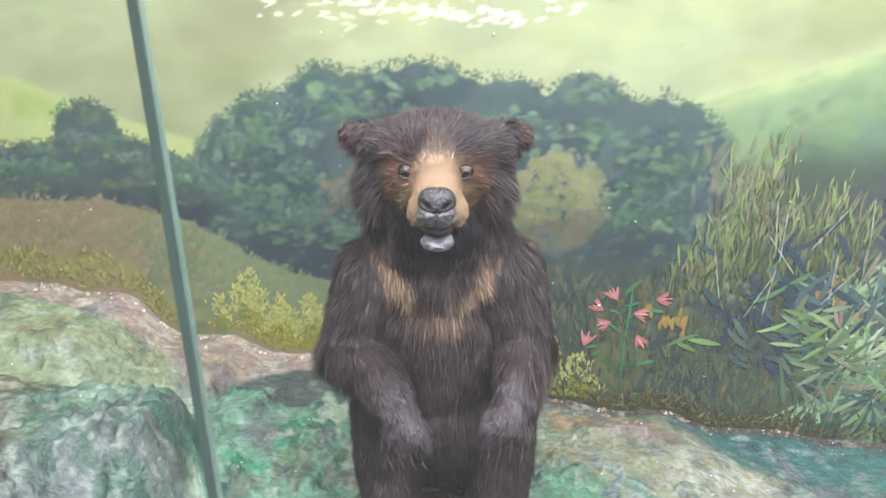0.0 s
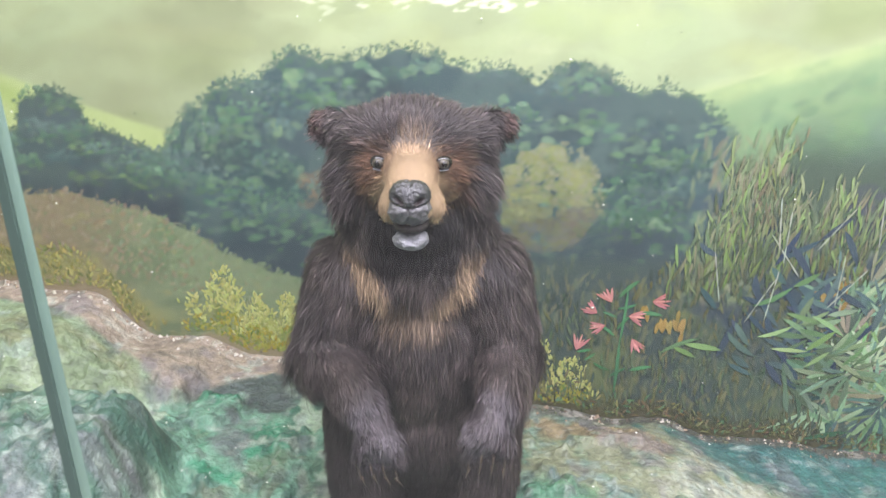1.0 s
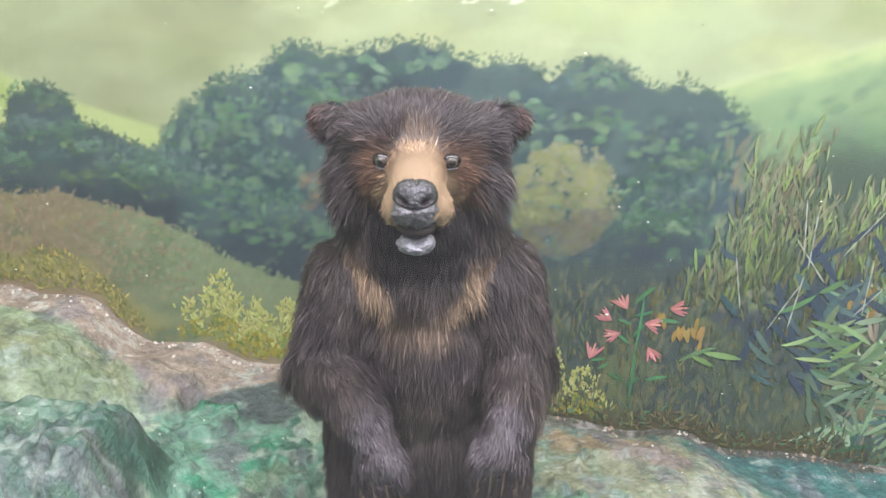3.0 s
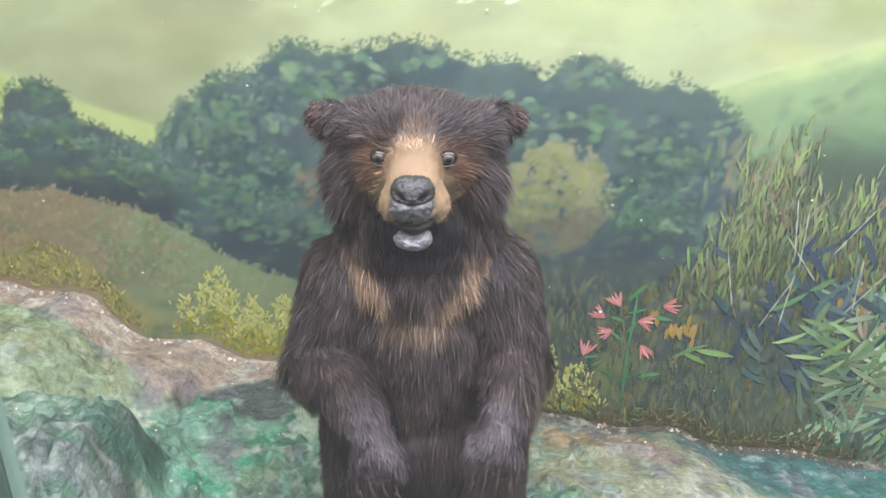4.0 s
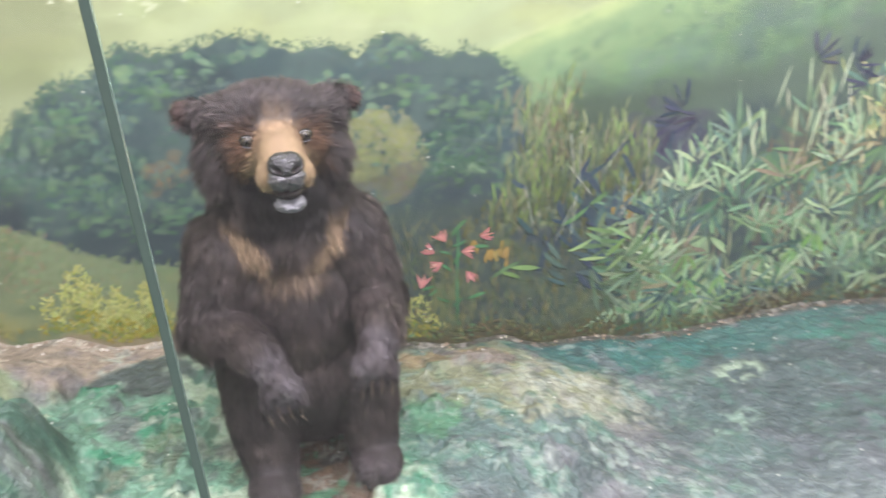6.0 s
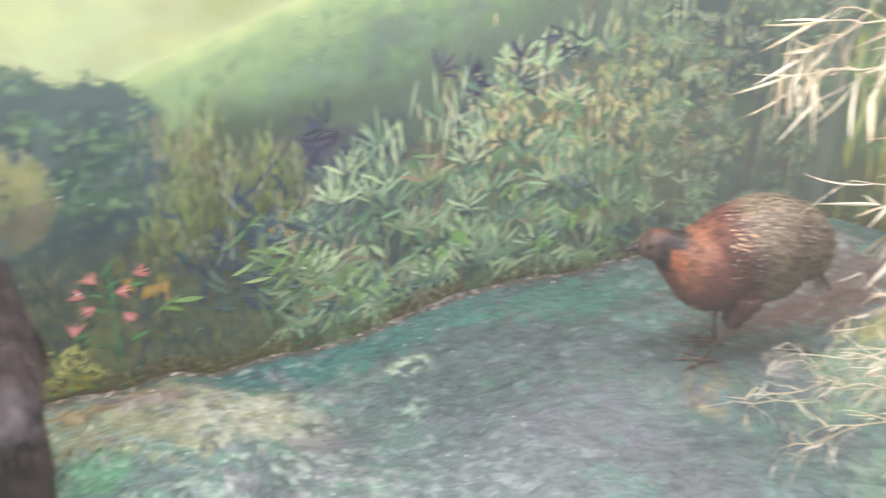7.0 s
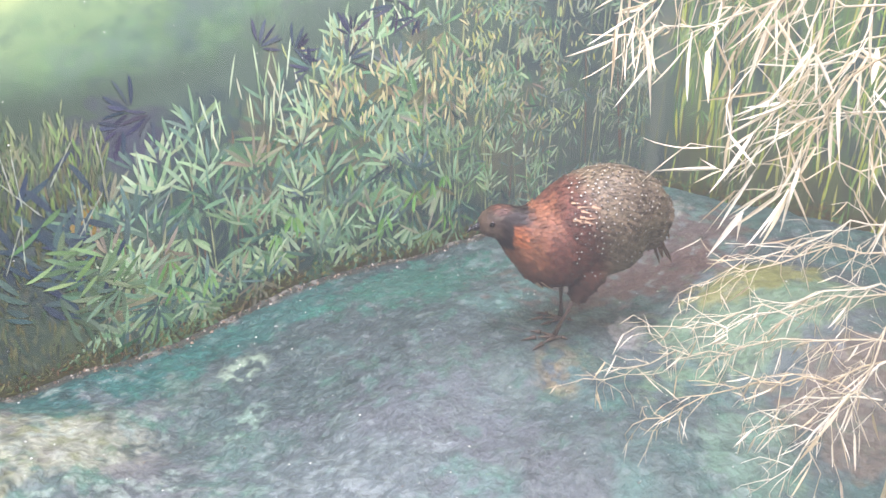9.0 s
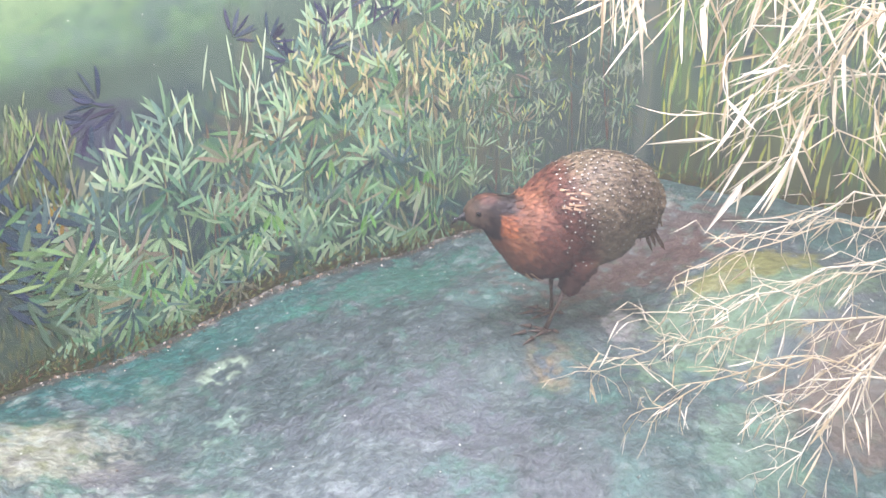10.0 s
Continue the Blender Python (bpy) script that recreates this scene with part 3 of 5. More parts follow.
over(GI, (134, 116, 100), spot(2.1, 0.2, 0.25, 0.2) * 0.7)
over(GI, (128, 162, 138), spot(1.75, 0.35, 0.2, 0.12, 0.4) * 0.6)
over(GI, (168, 184, 172), step(g3 + 0.5 * fbm(GX * 6, GY * 6, 72), 0.14, 0.26) * 0.55 * calm)
over(GI, (70, 84, 84), step(fbm(GX * 14, GY * 14, 73), 0.14, 0.26) * 0.55 * calm)
over(GI, (128, 124, 130), step(fbm(GX * 9, GY * 9, 74), 0.10, 0.22) * 0.5 * calm)
g4, g5 = fbm(GX * 48, GY * 48, 75), fbm(GX * 30, GY * 30, 76)
over(GI, (190, 200, 186), step(g4 + 0.5 * g2, 0.15, 0.24) * 0.3 * calm)
over(GI, (64, 76, 72), step(g5 - 0.4 * g2, 0.16, 0.26) * 0.35 * calm)
over(GI, (60, 150, 112), step(fbm(GX * 22, GY * 22, 79) - 0.3 * g1, 0.15, 0.24) * (0.15 + 0.4 * bear_side) * (1 - boulder) * (1 - meadow) * (1 - path))
veins = np.abs(fbm(GX * 7 + 4, GY * 7, 82, 4))
over(GI, (52, 66, 66), step(GX, 0.7, 0.95) * (1 - step(veins, 0.004, 0.022)) * step(fbm(GX * 3, GY * 3, 83), -0.05, 0.1) * 0.55)
over(GI, (156, 168, 166), step(GX, 0.7, 0.95) * step(fbm(GX * 34, GY * 34, 84, 3) + 0.5 * g1, 0.17, 0.26) * 0.4)
pool = spot(-0.42, 1.83, 0.24, 0.11, -0.15)
over(GI, (84, 96, 92), pool * (1 - path) * 0.9)
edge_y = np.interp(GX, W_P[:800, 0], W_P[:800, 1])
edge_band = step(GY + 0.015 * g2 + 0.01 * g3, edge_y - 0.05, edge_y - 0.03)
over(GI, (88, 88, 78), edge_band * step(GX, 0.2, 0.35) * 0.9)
over(GI, (176, 172, 160), edge_band * step(g3, 0.08, 0.18) * 0.7)
over(GI, (68, 82, 70), spot(-0.56, 1.47, 0.06, 0.17, 0.1) * step(g3 + g2, -0.08, 0.1) * 0.75)
over(GI, (178, 190, 172), spot(-0.49, 1.42, 0.05, 0.12, 0.1) * step(g3, -0.02, 0.1) * 0.7)
GI *= 0.92
keep = (GY < edge_y + 0.03)
fc = lattice(len(gx), len(gy))
fc = fc[keep.ravel()[fc].all(1)]
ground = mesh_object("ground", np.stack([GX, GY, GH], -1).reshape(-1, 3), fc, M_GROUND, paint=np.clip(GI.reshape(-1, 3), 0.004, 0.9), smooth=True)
tagged(ground, "uneven plaster ground painted as mossy rock and stream bed", "ground", kind="structure")


# ---- brush strokes: raised touches of paint, later ones over earlier ones ----
class Strokes:
    def __init__(self, seed):
        self.r = random.Random(seed)
        self.rows, self.cols = [], []

    def leaf(self, s, z, angle, length, width, colour, bend=0.0, vary=12):
        """A leaf-shaped touch from its base at (s, z), angle in degrees from level, bend in degrees along its length."""
        self.rows.append((s, z, math.radians(angle), length, width, math.radians(bend)))
        k = self.r.uniform(-vary, vary)
        self.cols.append([min(250, max(8, c + k + self.r.uniform(-vary, vary) * 0.4)) for c in colour])

    def make(self, name, parent, label):
        a = np.array(self.rows)
        n = len(a)
        s, z, t, L, w, b = [a[:, i] for i in range(6)]
        xs, zs = [], []
        cs, cz, ang = s.copy(), z.copy(), t - b * 0.5
        outline = ((0.0, 0.10), (0.2, 0.72), (0.5, 1.0), (0.82, 0.72), (1.0, 0.12))
        prev = 0.0
        left, right = [], []
        for f, k in outline:
            cs, cz = cs + np.cos(ang) * L * (f - prev), cz + np.sin(ang) * L * (f - prev)
            ang = t - b * 0.5 + b * f
            ns, nz = -np.sin(ang) * w * k * 0.5, np.cos(ang) * w * k * 0.5
            left.append((cs + ns, cz + nz))
            right.append((cs - ns, cz - nz))
            prev = f
        ring = left + right[::-1]
        lift = 0.0009 + 0.0024 * np.arange(n) / n
        pts = np.stack([on_wall(q[0], q[1], lift) for q in ring], 1)
        i = np.arange(n)[:, None] * 10
        faces = [f for a in ([0, 1, 8, 9], [1, 2, 7, 8], [2, 3, 6, 7], [3, 4, 5, 6]) for f in (i + np.array([a])).tolist()]
        c = np.repeat(lin(np.array(self.cols)) * PAINT, 10, 0) * np.tile([0.88, 0.95, 1.02, 1.07, 1.06, 1.04, 1.02, 0.96, 0.9, 0.86], n)[:, None]
        ob = mesh_object(name, pts.reshape(-1, 3), faces, M_STROKE, parent, label, paint=np.clip(c, 0.004, 0.9))
        ob["kind"] = "stuff"
        return ob


def fan(sheet, s, z, count, length, width, colour, droop=-90, spread=150):
    """A spray of bamboo leaves hanging from one node."""
    for k in range(count):
        a = droop + spread * ((k + 0.5) / count - 0.5) + sheet.r.uniform(-9, 9)
        off = sheet.r.uniform(0.006, 0.022)
        sheet.leaf(s + off * math.cos(math.radians(a)), z + off * math.sin(math.radians(a)), a + sheet.r.gauss(0, 6), length * sheet.r.uniform(0.65, 1.15), width * sheet.r.uniform(0.7, 1.2), colour, sheet.r.uniform(-22, 22), 17)


plants = Strokes(22)
q = plants.r
# yellow shrubs at the foot of the hill
for s0, height, width, count in ((-0.53, 0.21, 0.060, 190), (-0.45, 0.17, 0.05, 150), (-0.37, 0.17, 0.045, 130), (-0.62, 0.10, 0.03, 40), (-0.95, 0.11, 0.10, 130), (-1.12, 0.09, 0.09, 90), (-0.80, 0.08, 0.07, 90), (0.28, 0.20, 0.055, 150), (0.37, 0.14, 0.06, 130), (0.22, 0.15, 0.05, 90)):
    for k in range(int(count * 1.8)):
        s = s0 + q.gauss(0, width * 0.55)
        f = q.random()
        z = foot(s) + 0.012 + f * height * (1 - min(1, abs(s - s0) / width) ** 2 * 0.6)
        col = (176, 180, 108) if f > 0.45 else q.choice(((150, 152, 66), (120, 136, 70), (160, 150, 60)))
        if s0 < -0.7:
            col = q.choice(((142, 140, 84), (120, 126, 76), (164, 156, 90)))
        plants.leaf(s, z, q.gauss(90, 32), q.uniform(0.008, 0.022), q.uniform(0.004, 0.008), col, q.uniform(-20, 20), 14)
# grasses between the bear and the tall reeds
for k in range(800):
    s = q.uniform(0.16, 1.05)
    base = foot(s)
    tall = np.interp(s, (0.16, 0.4, 0.62, 0.8, 1.05), (0.34, 0.36, 0.48, 0.46, 0.4))
    f = q.random()
    z = base + 0.02 + (tall - 0.05) * (1 - f)
    col = q.choice(((88, 102, 80), (100, 108, 78), (78, 92, 82), (112, 112, 78), (94, 112, 86)))
    plants.leaf(s, z, q.gauss(92, 14), q.uniform(0.018, 0.045), q.uniform(0.003, 0.008), [c - 14 * (1 - f) for c in col], q.uniform(-25, 25), 9)
for k in range(26):
    s, z = q.choice(((0.60, 0.31), (0.63, 0.30), (0.57, 0.33), (1.03, 0.42), (1.0, 0.40)))
    plants.leaf(s + q.gauss(0, 0.018), z + q.gauss(0, 0.015), q.gauss(88, 10), q.uniform(0.03, 0.05), 0.012, (152, 128, 72), 0, 12)
# lily: stem, leaves and pink trumpets
plants.leaf(0.487, 0.12, 90, 0.16, 0.010, (70, 124, 84), 4)
plants.leaf(0.487, 0.26, 88, 0.17, 0.007, (74, 132, 90), 8)
for s, z, a, L in ((0.475, 0.37, 20, 0.05), (0.475, 0.40, 42, 0.07), (0.475, 0.29, 145, 0.05), (0.478, 0.31, 50, 0.05), (0.475, 0.345, 160, 0.04), (0.47, 0.17, 30, 0.05), (0.47, 0.19, 150, 0.05), (0.52, 0.19, 10, 0.06), (0.53, 0.36, -8, 0.06), (0.42, 0.25, 190, 0.04), (0.43, 0.24, 215, 0.035)):
    plants.leaf(s, z, a, L, 0.008 if L < 0.06 else 0.012, (78, 130, 88), q.uniform(-30, 30), 10)
for s, z, a in ((0.458, 0.388, 122), (0.424, 0.356, 146), (0.562, 0.392, 2), (0.505, 0.350, -10), (0.447, 0.322, 196), (0.378, 0.248, 72), (0.520, 0.285, -60)):
    for d in (-26, -12, 4, 18, 30):
        plants.leaf(s, z, a + d + q.uniform(-4, 4), q.uniform(0.036, 0.050), q.uniform(0.005, 0.008), (190, 128, 124) if abs(d) > 6 else (216, 148, 140), q.uniform(-12, 12), 10)
# tall pale reeds
for s0, z0, z1, count in ((0.72, 0.40, 0.80, 150), (0.79, 0.44, 0.83, 160), (0.86, 0.42, 0.70, 100), (0.96, 0.46, 0.74, 110), (1.04, 0.44, 0.66, 80), (0.65, 0.38, 0.60, 70)):
    for k in range(count):
        f = q.random()
        s = s0 + q.gauss(0, 0.028) + 0.03 * f
        z = z0 + (z1 - z0) * f * q.uniform(0.7, 1.0)
        col = q.choice(((122, 136, 100), (106, 122, 92), (140, 152, 110), (98, 112, 88), (128, 128, 100), (136, 158, 100)))
        plants.leaf(s, z, q.gauss(84, 15), q.uniform(0.03, 0.07), q.uniform(0.004, 0.008), [c - 30 * (1 - f) for c in col], q.uniform(-25, 25), 12)
# broad-leaved clump in blue shade
for k in range(60):
    s, z = 0.92 + q.gauss(0, 0.09), 0.36 + q.gauss(0, 0.09)
    plants.leaf(s, z, q.choice((q.uniform(30, 80), q.uniform(100, 150), q.uniform(-60, -20))), q.uniform(0.06, 0.11), q.uniform(0.012, 0.020), q.choice(((66, 82, 92), (74, 96, 98), (60, 74, 88), (84, 108, 100))), q.uniform(-40, 20), 8)
for k in range(11):
    s, z = 0.95 + q.gauss(0, 0.13), 0.16 + abs(q.gauss(0, 0.13))
    fan(plants, s, z, 5, 0.085, 0.015, q.choice(((108, 134, 98), (122, 148, 112), (96, 122, 96))), q.choice((160, 20, -150, -40)), 110)
for k in range(16):
    s, z = 0.95 + q.gauss(0, 0.12), 0.24 + abs(q.gauss(0, 0.12)) - 0.06
    plants.leaf(s, z, q.choice((q.uniform(15, 60), q.uniform(150, 215))), q.uniform(0.06, 0.11), q.uniform(0.012, 0.019), q.choice(((124, 156, 96), (150, 178, 120), (106, 142, 92), (138, 164, 132))), q.uniform(-30, 30), 12)
for k in range(13):
    s, z = q.choice(((0.80, 0.40), (0.88, 0.52), (0.96, 0.46), (1.02, 0.40), (1.08, 0.44), (1.2, 0.36), (0.74, 0.36)))
    a = q.gauss(88, 20)
    s, z = s + q.gauss(0, 0.04), z + q.gauss(0, 0.05)
    for m in range(3):
        plants.leaf(s + 0.045 * m * math.cos(math.radians(a)), z + 0.045 * m * math.sin(math.radians(a)), a, 0.05, 0.0040, (164, 170, 150), 0, 14)



plants.make("painted_undergrowth", wall_back, "painted grasses, lily and yellow shrubs")

grove_paint = Strokes(23)
q = grove_paint.r


# shaded leaves deep in the grove, stems, then sprays from far to near
for k in range(90):
    s = q.uniform(1.1, 3.2)
    z0, z1 = foot(s) + 0.02 + q.uniform(0, 0.15), grove_top(s) * q.uniform(0.55, 1.0)
    lean = q.gauss(90, 4)
    n = max(2, int((z1 - z0) / 0.09))
    col = q.choice(((140, 156, 116), (118, 128, 96), (160, 168, 126), (112, 96, 80), (96, 116, 92)))
    for m in range(n):
        zz = z0 + (z1 - z0) * m / n
        grove_paint.leaf(s + (zz - z0) / math.tan(math.radians(lean)), zz, lean, (z1 - z0) / n * 1.05, q.uniform(0.004, 0.008), col, 0, 6)
for k in range(340):
    s = 1.02 + 1.75 * q.random() ** 0.9
    hi = grove_top(s)
    z = foot(s) + 0.06 + (hi - foot(s) - 0.06) * (1 - k / 340) * q.uniform(0.75, 1.0)
    small = 1.0 - 0.42 * float(step(np.array(s), 2.1, 2.7))
    col = q.choice(((114, 146, 110), (98, 130, 102), (138, 168, 128), (86, 114, 98), (120, 152, 110), (152, 174, 134), (130, 128, 102), (76, 100, 92)))
    if z > hi - 0.16 or q.random() < 0.3:
        fan(grove_paint, s, z, q.randint(4, 7), 0.105 * small, 0.0125 * small, [c + 18 for c in col], 90, 150)
    else:
        fan(grove_paint, s, z, q.randint(4, 7), 0.110 * small, 0.0150 * small, col, q.choice((-90, -120, -65, -100)), q.uniform(90, 150))
# warm straw-coloured tufts, fresh green leaves, pale upright shoots
for k in range(240):
    s = q.choice((1.85, 1.95, 2.1, 2.3, 2.45)) + q.gauss(0, 0.05)
    grove_paint.leaf(s, 0.55 + q.gauss(0.08, 0.11), q.gauss(95, 22), q.uniform(0.03, 0.06), q.uniform(0.006, 0.011), q.choice(((190, 184, 136), (176, 164, 122), (206, 200, 150), (164, 176, 112))), q.uniform(-25, 25), 12)
for k in range(13):
    s = q.uniform(1.1, 2.4)
    fan(grove_paint, s, q.uniform(0.14, 0.45), 3, 0.07, 0.013, (122, 166, 96), -95, 80)
for k in range(70):
    s = q.uniform(1.35, 2.6)
    grove_paint.leaf(s, grove_top(s) - q.uniform(0.02, 0.22), q.gauss(92, 12), q.uniform(0.06, 0.14), 0.007, q.choice(((186, 204, 164), (150, 176, 132), (204, 212, 176))), q.uniform(-10, 10), 12)
for k in range(420):
    s = q.uniform(2.35, 3.15)
    grove_paint.leaf(s, q.uniform(0.42, 1.25), q.choice((q.uniform(-130, -50), q.uniform(40, 140))), q.uniform(0.022, 0.045), q.uniform(0.005, 0.008), q.choice(((140, 164, 124), (120, 146, 112), (158, 168, 134), (172, 178, 110))), q.uniform(-25, 25), 12)
for k in range(150):
    s = q.uniform(2.4, 3.16)
    fan(grove_paint, s, q.uniform(foot(s) + 0.1, 1.25), q.randint(3, 6), 0.05, 0.0075, q.choice(((112, 136, 112), (130, 152, 124), (96, 118, 104), (146, 160, 134))), q.choice((-90, -110, -70, 80)), 130)
# dark sprays against the light
for s, z in ((1.20, 0.70), (1.26, 0.68), (1.17, 0.66), (1.74, 0.80), (1.80, 0.74), (1.95, 0.83), (1.93, 0.75), (2.12, 0.92), (2.2, 0.88), (1.62, 0.82)):
    fan(grove_paint, s, z, 6, 0.075, 0.012, (72, 78, 92), q.choice((150, 40, 100, -150)), 130)
# reeds on the side wall
for k in range(900):
    s = q.uniform(3.22, W_S[-1] - 0.1)
    z = foot(min(s, 3.6)) + 0.05 + 1.0 * q.random()
    col = q.choice(((122, 154, 96), (148, 172, 110), (98, 128, 88), (164, 168, 104), (112, 116, 80), (176, 184, 96)))
    grove_paint.leaf(s, z, q.choice((q.gauss(92, 5), q.gauss(-92, 6))), q.uniform(0.08, 0.2), q.uniform(0.005, 0.012), col, q.uniform(-14, 14), 12)
for k in range(160):
    s = q.uniform(3.2, W_S[-1] - 0.2)
    fan(grove_paint, s, q.uniform(0.5, 1.2), 4, 0.06, 0.009, q.choice(((132, 160, 104), (112, 142, 96))), -90, 120)
# low tangle along the foot of the wall
for k in range(1500):
    s = q.uniform(0.3, 3.9)
    z = foot(s) + 0.004 + abs(q.gauss(0, 0.028))
    grove_paint.leaf(s, z, q.uniform(0, 180), q.uniform(0.008, 0.028), q.uniform(0.003, 0.007), q.choice(((88, 92, 62), (112, 116, 74), (70, 78, 60), (136, 136, 88), (120, 104, 76), (96, 128, 92))), q.uniform(-60, 60), 12)
grove_paint.make("painted_bamboo_grove", wall_back, "painted pale green bamboo leaves and stems")

# joints between the wall's boards
for s, w in ((2.215, 0.0018), (1.62, 0.0010)):
    z = np.linspace(0.0, 1.35, 60)
    a, b = on_wall(np.full(60, s - w / 2), z, 0.0075), on_wall(np.full(60, s + w / 2), z, 0.0075)
    v = np.concatenate([a, b])
    f = [[i, i + 60, i + 61, i + 1] for i in range(59)]
    mesh_object("board_joint", v, f, plain_material("joint_shadow_gap", (72, 78, 64), 0.9, 0.1, 0.0, 60.0, 0.4), wall_back, "dark narrow joint between wall boards")


# ---- chips and flecks: pale crumbs of plaster on the ground and wall ----
def crumbs(name, label, places, sizes, colours, parent=None):
    octa = np.array([(1, 0, 0), (0, 1, 0), (-1, 0, 0), (0, -1, 0), (0, 0, 1), (0, 0, -1)], float)
    tri = np.array([(0, 1, 4), (1, 2, 4), (2, 3, 4), (3, 0, 4), (1, 0, 5), (2, 1, 5), (3, 2, 5), (0, 3, 5)])
    rng = np.random.RandomState(len(places))
    n = len(places)
    v = octa[None] * (np.asarray(sizes)[:, None, None] * rng.uniform(0.5, 1.2, (n, 1, 3))) + rng.normal(0, 0.12, (n, 6, 3)) * np.asarray(sizes)[:, None, None]
    v = v + np.asarray(places)[:, None]
    f = (tri[None] + np.arange(n)[:, None, None] * 6).reshape(-1, 3)
    ob = mesh_object(name, v.reshape(-1, 3), f, M_STROKE, parent, paint=np.repeat(lin(np.array(colours)) * 0.9, 6, 0))
    return tagged(ob, label, "" if parent else "debris", kind="stuff")


rng = np.random.RandomState(77)
xy = np.stack([rng.uniform(-1.2, 2.9, 1500), rng.uniform(0.1, 1.9, 1500)], 1)
xy = xy[xy[:, 1] < np.interp(xy[:, 0], W_P[:800, 0], W_P[:800, 1]) - 0.03]
zz = ground_height(xy[:, 0], xy[:, 1])
crumbs("plaster_crumbs", "tiny pale plaster crumbs scattered on the painted ground", np.column_stack([xy, zz + 0.001]), np.minimum(rng.gamma(1.3, 0.0009, len(xy)) + 0.0006, 0.0034), [(222, 224, 212) if k < 0.75 else (120, 110, 96) for k in rng.rand(len(xy))])
s = np.r_[rng.uniform(-1.1, 0.3, 260), rng.uniform(0.3, 3.2, 520)]
base = on_wall(s, 0.0, 0.008 + rng.gamma(1.2, 0.011, len(s)))
base[:, 2] = ground_height(base[:, 0], base[:, 1]) + 0.001
tones = np.array([(200, 192, 178), (150, 132, 112), (104, 92, 78), (86, 90, 70), (176, 170, 150)])
crumbs("gravel_edge", "row of small stones and grit along the foot of the painted wall", base, np.minimum(rng.gamma(2.0, 0.0018, len(s)) + 0.0010, 0.0075), np.where((s < 0.1)[:, None], tones[rng.choice(5, len(s), p=[0.45, 0.2, 0.0, 0.0, 0.35])], tones[rng.choice(5, len(s), p=[0.09, 0.25, 0.30, 0.28, 0.08])]))
s = rng.uniform(-1.1, 2.4, 260)
crumbs("paint_fleck", "white flecks on the painted wall", on_wall(s, rng.uniform(0.1, 1.1, len(s)) , 0.008), rng.gamma(2.0, 0.0006, len(s)) + 0.0006, [(214, 216, 200) if k < 0.8 else (60, 60, 54) for k in rng.rand(len(s))], wall_back)


# ---- animals mounted for the show case, each one mesh ----
def lumps_to_mesh(blobs, voxel, smooth_steps):
    """Ovals run together into one skin. blobs: centre, radii, turn (degrees about x, y, z)."""
    bm = bmesh.new()
    for c, r, turn in blobs:
        bmesh.ops.create_icosphere(bm, subdivisions=3, radius=1.0, matrix=pose(*c, *turn) @ Matrix.Diagonal((*r, 1)))
    me = bpy.data.meshes.new("skin")
    bm.to_mesh(me)
    bm.free()
    ob = new("skin", me)
    mod = ob.modifiers.new("join", "REMESH")
    mod.mode, mod.voxel_size = "VOXEL", voxel
    sm = ob.modifiers.new("smooth", "SMOOTH")
    sm.iterations, sm.factor = smooth_steps, 0.5
    done = bpy.data.meshes.new_from_object(ob.evaluated_get(bpy.context.evaluated_depsgraph_get()))
    bpy.data.objects.remove(ob)
    n = len(done.vertices)
    v, nn = np.zeros(n * 3), np.zeros(n * 3)
    done.vertices.foreach_get("co", v)
    done.vertices.foreach_get("normal", nn)
    done.calc_loop_triangles()
    t = np.zeros(len(done.loop_triangles) * 3, int)
    done.loop_triangles.foreach_get("vertices", t)
    return v.reshape(-1, 3), nn.reshape(-1, 3), t.reshape(-1, 3)


def chain(points, radii, count=6):
    """Ovals along a limb."""
    out = []
    for (a, b), (ra, rb) in zip(zip(points, points[1:]), zip(radii, radii[1:])):
        for k in range(count):
            f = k / (count - 1)
            out.append((tuple(np.array(a) * (1 - f) + np.array(b) * f), (ra * (1 - f) + rb * f,) * 3, (0, 0, 0)))
    return out


def unit(v):
    return v / np.maximum(np.linalg.norm(v, axis=-1, keepdims=True), 1e-9)


def sample_skin(v, n, t, count, rng):
    a, b, c = v[t[:, 0]], v[t[:, 1]], v[t[:, 2]]
    area = np.linalg.norm(np.cross(b - a, c - a), axis=1)
    pick = rng.choice(len(t), count, p=area / area.sum())
    u, w = rng.rand(count, 1), rng.rand(count, 1)
    flip = (u + w) > 1
    u, w = np.where(flip, 1 - u, u), np.where(flip, 1 - w, w)
    p = a[pick] * (1 - u - w) + b[pick] * u + c[pick] * w
    nn = n[t[pick, 0]] * (1 - u - w) + n[t[pick, 1]] * u + n[t[pick, 2]] * w
    return p, unit(nn)


def extra(maker, m, sub=None):
    """A small solid as vertices and faces."""
    bm = bmesh.new()
    maker(bm, m)
    bm.verts.ensure_lookup_table()
    v = [tuple(x.co) for x in bm.verts]
    f = [[x.index for x in g.verts] for g in bm.faces]
    bm.free()
    return v, f


def ball(bm, m):
    bmesh.ops.create_uvsphere(bm, u_segments=20, v_segments=14, radius=1.0, matrix=m)


def spike(bm, m):
    bmesh.ops.create_cone(bm, cap_ends=True, segments=8, radius1=1.0, radius2=0.08, depth=1.0, matrix=m)


def oval(c, r, turn=(0, 0, 0)):
    return extra(ball, pose(*c, *turn) @ Matrix.Diagonal((*r, 1)))


